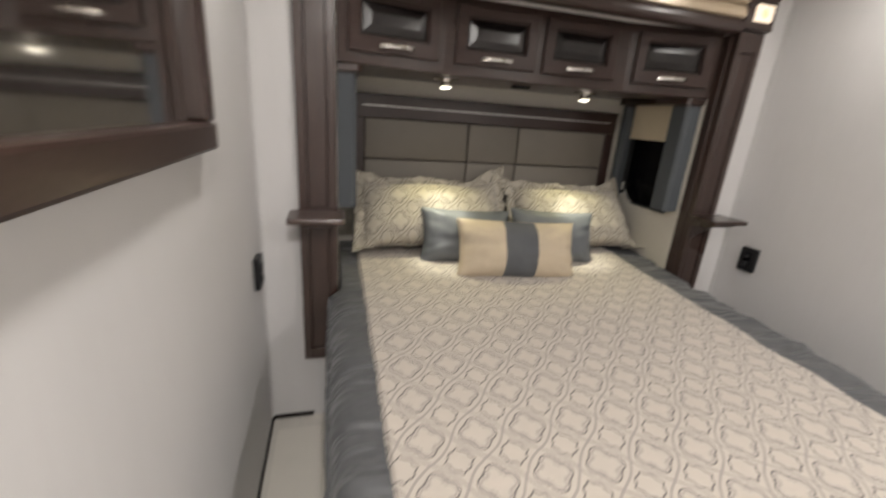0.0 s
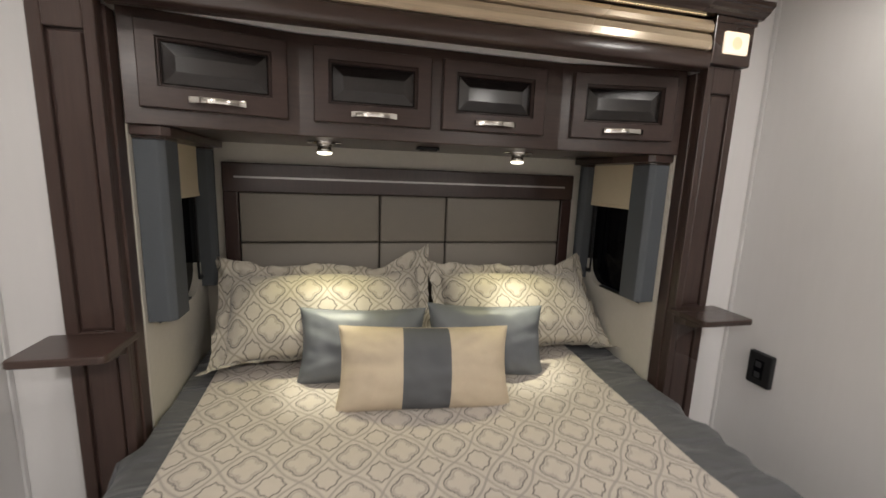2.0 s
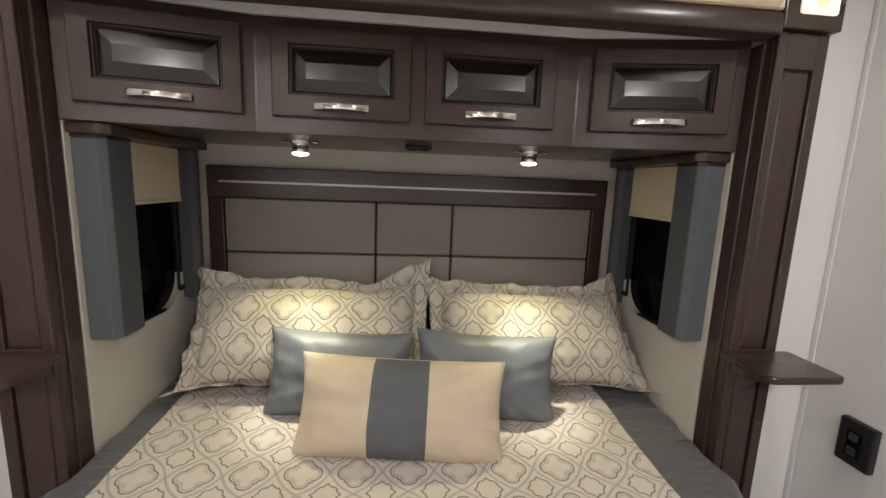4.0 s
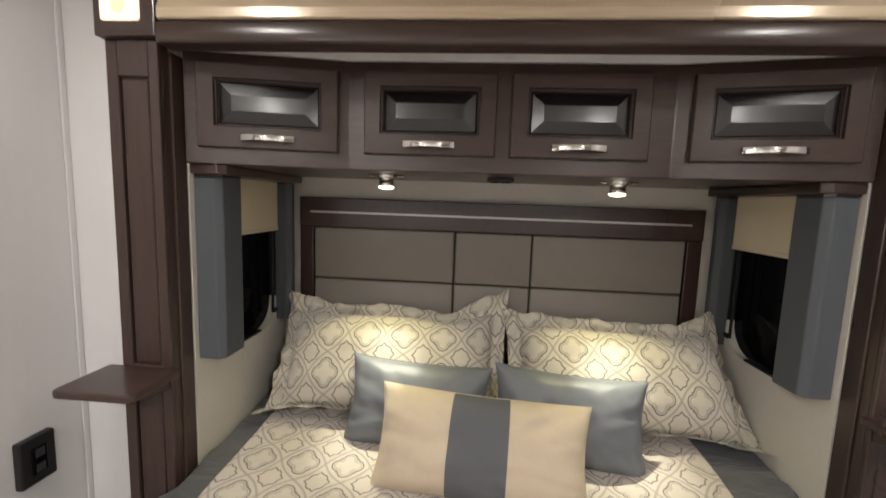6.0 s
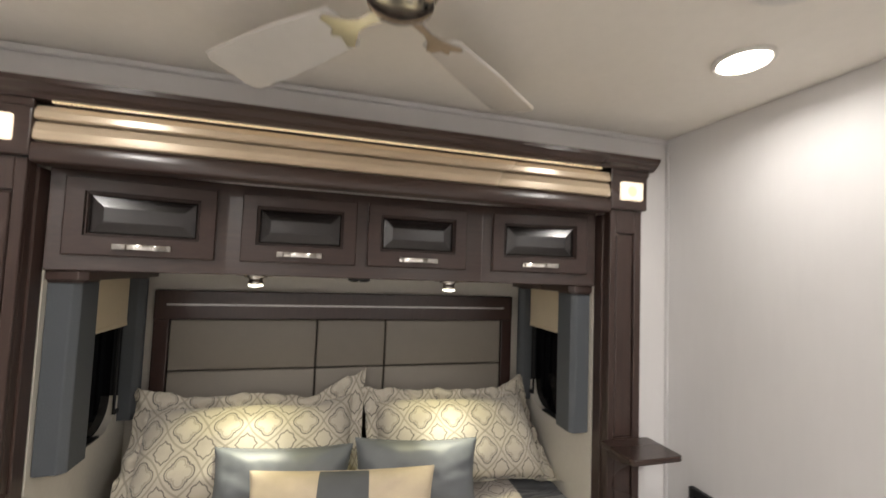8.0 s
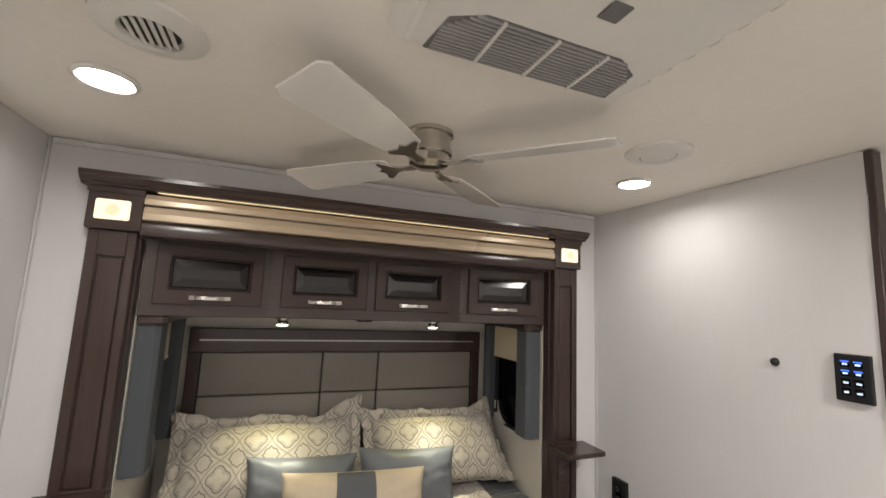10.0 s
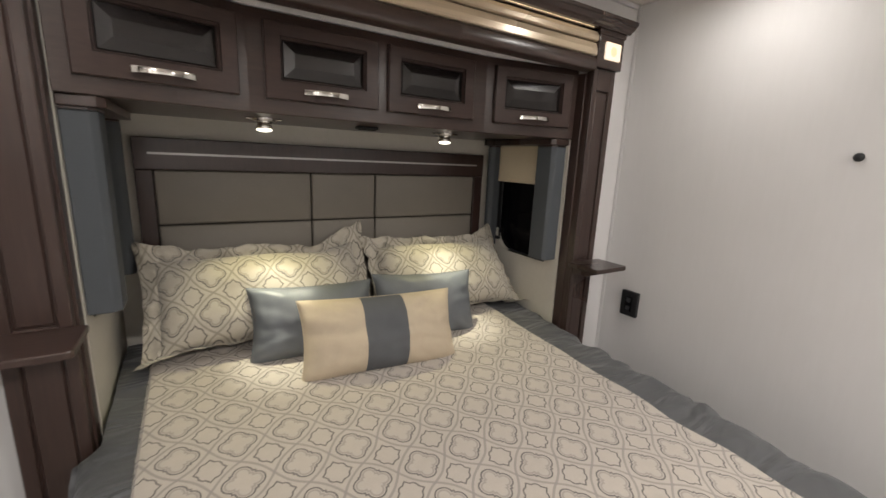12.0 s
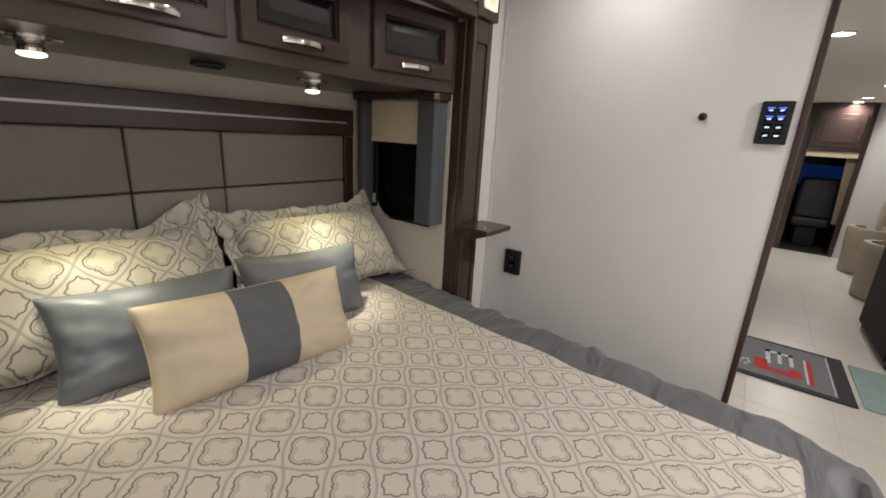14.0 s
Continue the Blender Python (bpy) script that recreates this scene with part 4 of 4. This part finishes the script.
part("panel", box(3.72, 4.40, -0.62, -0.15, FLOOR + 0.004, FLOOR + 0.014, 0.003), teal_glass, step)

unit = thing("hall_cabinet", (4.9, -0.8, FLOOR), "dark-stained cabinet along the hall", "cabinet")
part("body", box(4.5, 5.5, -1.29, -0.34, FLOOR + 0.07, 0.85, 0.006), glaze, unit)
part("plinth", box(4.53, 5.5, -1.29, -0.37, FLOOR + 0.002, FLOOR + 0.07), black_plastic, unit)
part("worktop", box(4.47, 5.52, -1.295, -0.315, 0.851, 0.885, 0.006), mat_white, unit, "pale stone worktop")


def barrel_chair(x, y):
    c = thing("barrel_seat", (x, y, FLOOR), "beige leather round-backed dinette seat", "seat", "dinette seats")
    part("base", turned([(0.25, 0.005), (0.27, 0.03), (0.28, 0.40), (0.27, 0.43), (0.24, 0.44)], (x, y, FLOOR), 30), beige_leather, c, smooth=True)
    bm = bmesh.new()
    n = 26
    rows = []
    for k in range(n + 1):
        a = radians(20 + 320 * k / n)
        rows.append([bm.verts.new((x + r * math.cos(a), y + r * math.sin(a), FLOOR + z)) for r, z in ((0.285, 0.36), (0.30, 0.60), (0.285, 0.64), (0.225, 0.64), (0.21, 0.60), (0.215, 0.44))])
    for a, b in zip(rows, rows[1:]):
        for i in range(6):
            bm.faces.new((a[i], a[(i + 1) % 6], b[(i + 1) % 6], b[i]))
    bm.faces.new(rows[0]), bm.faces.new(rows[-1][::-1])
    part("back", bm, beige_leather, c, smooth=True)
    part("cushion", turned([(0.20, 0.44), (0.21, 0.47), (0.19, 0.50), (0.1, 0.51), (0.001, 0.51)], (x, y, FLOOR), 26), beige_leather, c, smooth=True)


barrel_chair(6.75, -0.70)
barrel_chair(8.1, -0.73)
tb = thing("dinette_table", (7.5, -1.1, FLOOR), "white-topped dinette table on a dark pedestal", "table")
part("top", box(7.0, 8.1, -1.28, -0.82, 0.74, 0.775, 0.01), mat_white, tb, "white table top")
part("pedestal", turned([(0.22, 0.004), (0.22, 0.02), (0.05, 0.05), (0.045, 0.79)], (7.55, -1.1, FLOOR), 20), black_plastic, tb)

# partition to the cab with its opening
bm = box(9.0, 9.06, 0.17, 0.95, FLOOR, CEIL - 0.004)
structure("wall_cab", bm, wood_v, "dark wooden partition beside the cab opening", "wall")
structure("wall_cab_side", box(9.0, 9.06, -1.3, -0.50, FLOOR, CEIL - 0.004), wall_paint, "white wall beside the cab opening", "wall")
structure("cab_trim", box(8.97, 9.07, -0.50, -0.44, FLOOR, CEIL - 0.004, 0.006), wood_v, "dark wooden post of the cab opening", "trim")
cb = thing("cab_cupboard", (9.0, -0.14, 1.57), "dark-stained overhead cupboard above the cab opening", "cabinet")
part("body", box(8.9, 9.3, -0.438, 0.168, 1.57, CEIL - 0.006, 0.004), wood_h, cb)
part("door", box(8.88, 8.8995, -0.40, 0.12, 1.62, 2.10, 0.004), wood_door, cb)
part("door_panel", box(8.872, 8.8795, -0.34, 0.06, 1.69, 2.03, 0.004), wood_door, cb)
part("handle", box(8.858, 8.8795, -0.38, -0.365, 1.72, 1.82, 0.003), nickel, cb, "nickel pull")
vl = thing("cab_valance", (9.0, -0.14, 1.46), "cream padded valance over the cab opening", "valance")
part("padding", box(8.95, 9.03, -0.438, 0.168, 1.465, 1.565, 0.012), shade_cloth, vl)
cu = thing("cab_curtain", (9.05, -0.40, 0.4), "cream curtain gathered at the side of the cab opening", "curtain")
bm = bmesh.new()
cols = []
for k in range(25):
    s = k / 24
    cols.append([bm.verts.new((9.03 + 0.012 * math.sin(k * 1.6), -0.437 + (0.11 - 0.05 * (1 - z)) * s, 0.45 + z * 1.012)) for z in (0, 0.25, 0.5, 0.75, 1)])
for a, b in zip(cols, cols[1:]):
    for i in range(4):
        bm.faces.new((a[i], a[i + 1], b[i + 1], b[i]))
bmesh.ops.solidify(bm, geom=bm.faces[:], thickness=0.004)
part("folds", bm, shade_cloth, cu, smooth=True)
st = thing("driver_seat", (9.7, -0.15, FLOOR), "black leather driver seat in the dark cab", "seat")
part("cushion", box(9.45, 9.98, -0.42, 0.10, 0.30, 0.48, 0.06, 3), black_leather, st)
part("back", box(9.42, 9.58, -0.42, 0.10, 0.46, 1.13, 0.07, 4), black_leather, st, smooth=True)
part("pedestal", box(9.55, 9.85, -0.3, 0.0, FLOOR + 0.012, 0.30, 0.02), black_plastic, st)
bm = bmesh.new()
cols = []
for k in range(19):
    a = radians(10 * k)
    y, z = -0.16 + 0.20 * math.cos(a) * (1 + 0.12 * math.sin(a)), 1.045 + 0.05 * math.sin(a) ** 0.5
    cols.append([bm.verts.new((9.414 + dx, y, z + dz)) for dx, dz in ((0, -0.006), (-0.006, 0), (0, 0.006), (0.006, 0))])
for a, b in zip(cols, cols[1:]):
    for i in range(4):
        bm.faces.new((a[i], a[(i + 1) % 4], b[(i + 1) % 4], b[i]))
part("piping", bm, grille_grey, st, "pale piping round the top of the backrest", smooth=True)
cf = tagged(part("floor_cab", box(9.0, 10.6, -1.28, 0.95, FLOOR + 0.001, FLOOR + 0.009), black_rubber), "black rubber cab floor", "floor", kind="structure")
bench = thing("dinette_bench", (8.72, -1.05, FLOOR), "beige leather dinette bench behind the table", "bench", "dinette seats")
part("base", box(8.42, 8.92, -1.28, -0.86, FLOOR + 0.003, 0.30, 0.01), wood_v, bench)
part("cushion", box(8.40, 8.92, -1.28, -0.85, 0.301, 0.44, 0.04, 3), beige_leather, bench, smooth=True)
part("backrest", box(8.74, 8.93, -1.28, -0.85, 0.441, 0.92, 0.05, 3), beige_leather, bench, smooth=True)
ws = tagged(new("window_4"), "dark windscreen with a faint blue night glow", "window", kind="structure")
part("glass", box(10.57, 10.598, -1.2, 0.9, 0.95, 1.32, 0.01), cab_blue, ws)
wf = tagged(new("window_3"), "living area window in a dark wooden frame", "window", kind="structure")
wf.location = (7.6, -1.3, 1.0)
bm = bmesh.new()
for a in ((6.8, 8.4, 1.95, 2.03), (6.8, 8.4, 0.95, 1.03), (6.8, 6.88, 1.03, 1.95), (8.32, 8.4, 1.03, 1.95)):
    box(a[0], a[1], -1.2995, -1.25, a[2], a[3], 0.004, 1, into=bm)
part("window_frame", bm, wood_v, wf)
part("pane", box(6.881, 8.319, -1.2995, -1.28, 1.031, 1.949), night_glass, wf)

# ---- floor and its tiles, last ----
floor = tagged(part("floor", box(XL - 0.05, HX, -1.35, YB + 0.05, FLOOR - 0.05, FLOOR - 0.003), grout), "cream polished floor tiles with thin joints", "floor", kind="structure")
TS, GAP = 0.45, 0.0025
tile_me = bpy.data.meshes.new("tile")
bm = box(-TS / 2 + GAP / 2, TS / 2 - GAP / 2, -TS / 2 + GAP / 2, TS / 2 - GAP / 2, -0.0028, 0.0, 0.0008, 1)
bm.to_mesh(tile_me)
bm.free()
tile_me.materials.append(tile_stone)
bedroom_floor = tagged(part("floor_bedroom", box(XL + 0.0005, XR + 0.0395, YF + 0.0005, YB - 0.0005, FLOOR + 0.0005, BEDROOM - 0.003), grout), "cream polished tiles of the raised bedroom floor", "floor", kind="structure")
for i in range(5):
    for j in range(6):
        x, y = XL + 0.03 + TS / 2 + i * TS, -1.02 + TS / 2 + j * TS
        o = new("tile", tile_me)
        o.parent = bedroom_floor
        o.matrix_basis = pose(x, y, BEDROOM, 0, 0, 90 * ((i * 5 + j * 3) % 4))
for i in range(24):
    for j in range(7):
        x, y = XL + 0.03 + TS / 2 + i * TS, -1.33 + TS / 2 + j * TS
        if x > HX - 0.2 or x < 2.3 or (x > 2.3 and y > 0.8):
            continue
        o = new("tile", tile_me)
        o.parent = floor
        o.matrix_basis = pose(x, y, FLOOR, 0, 0, 90 * ((i * 7 + j * 3) % 4))
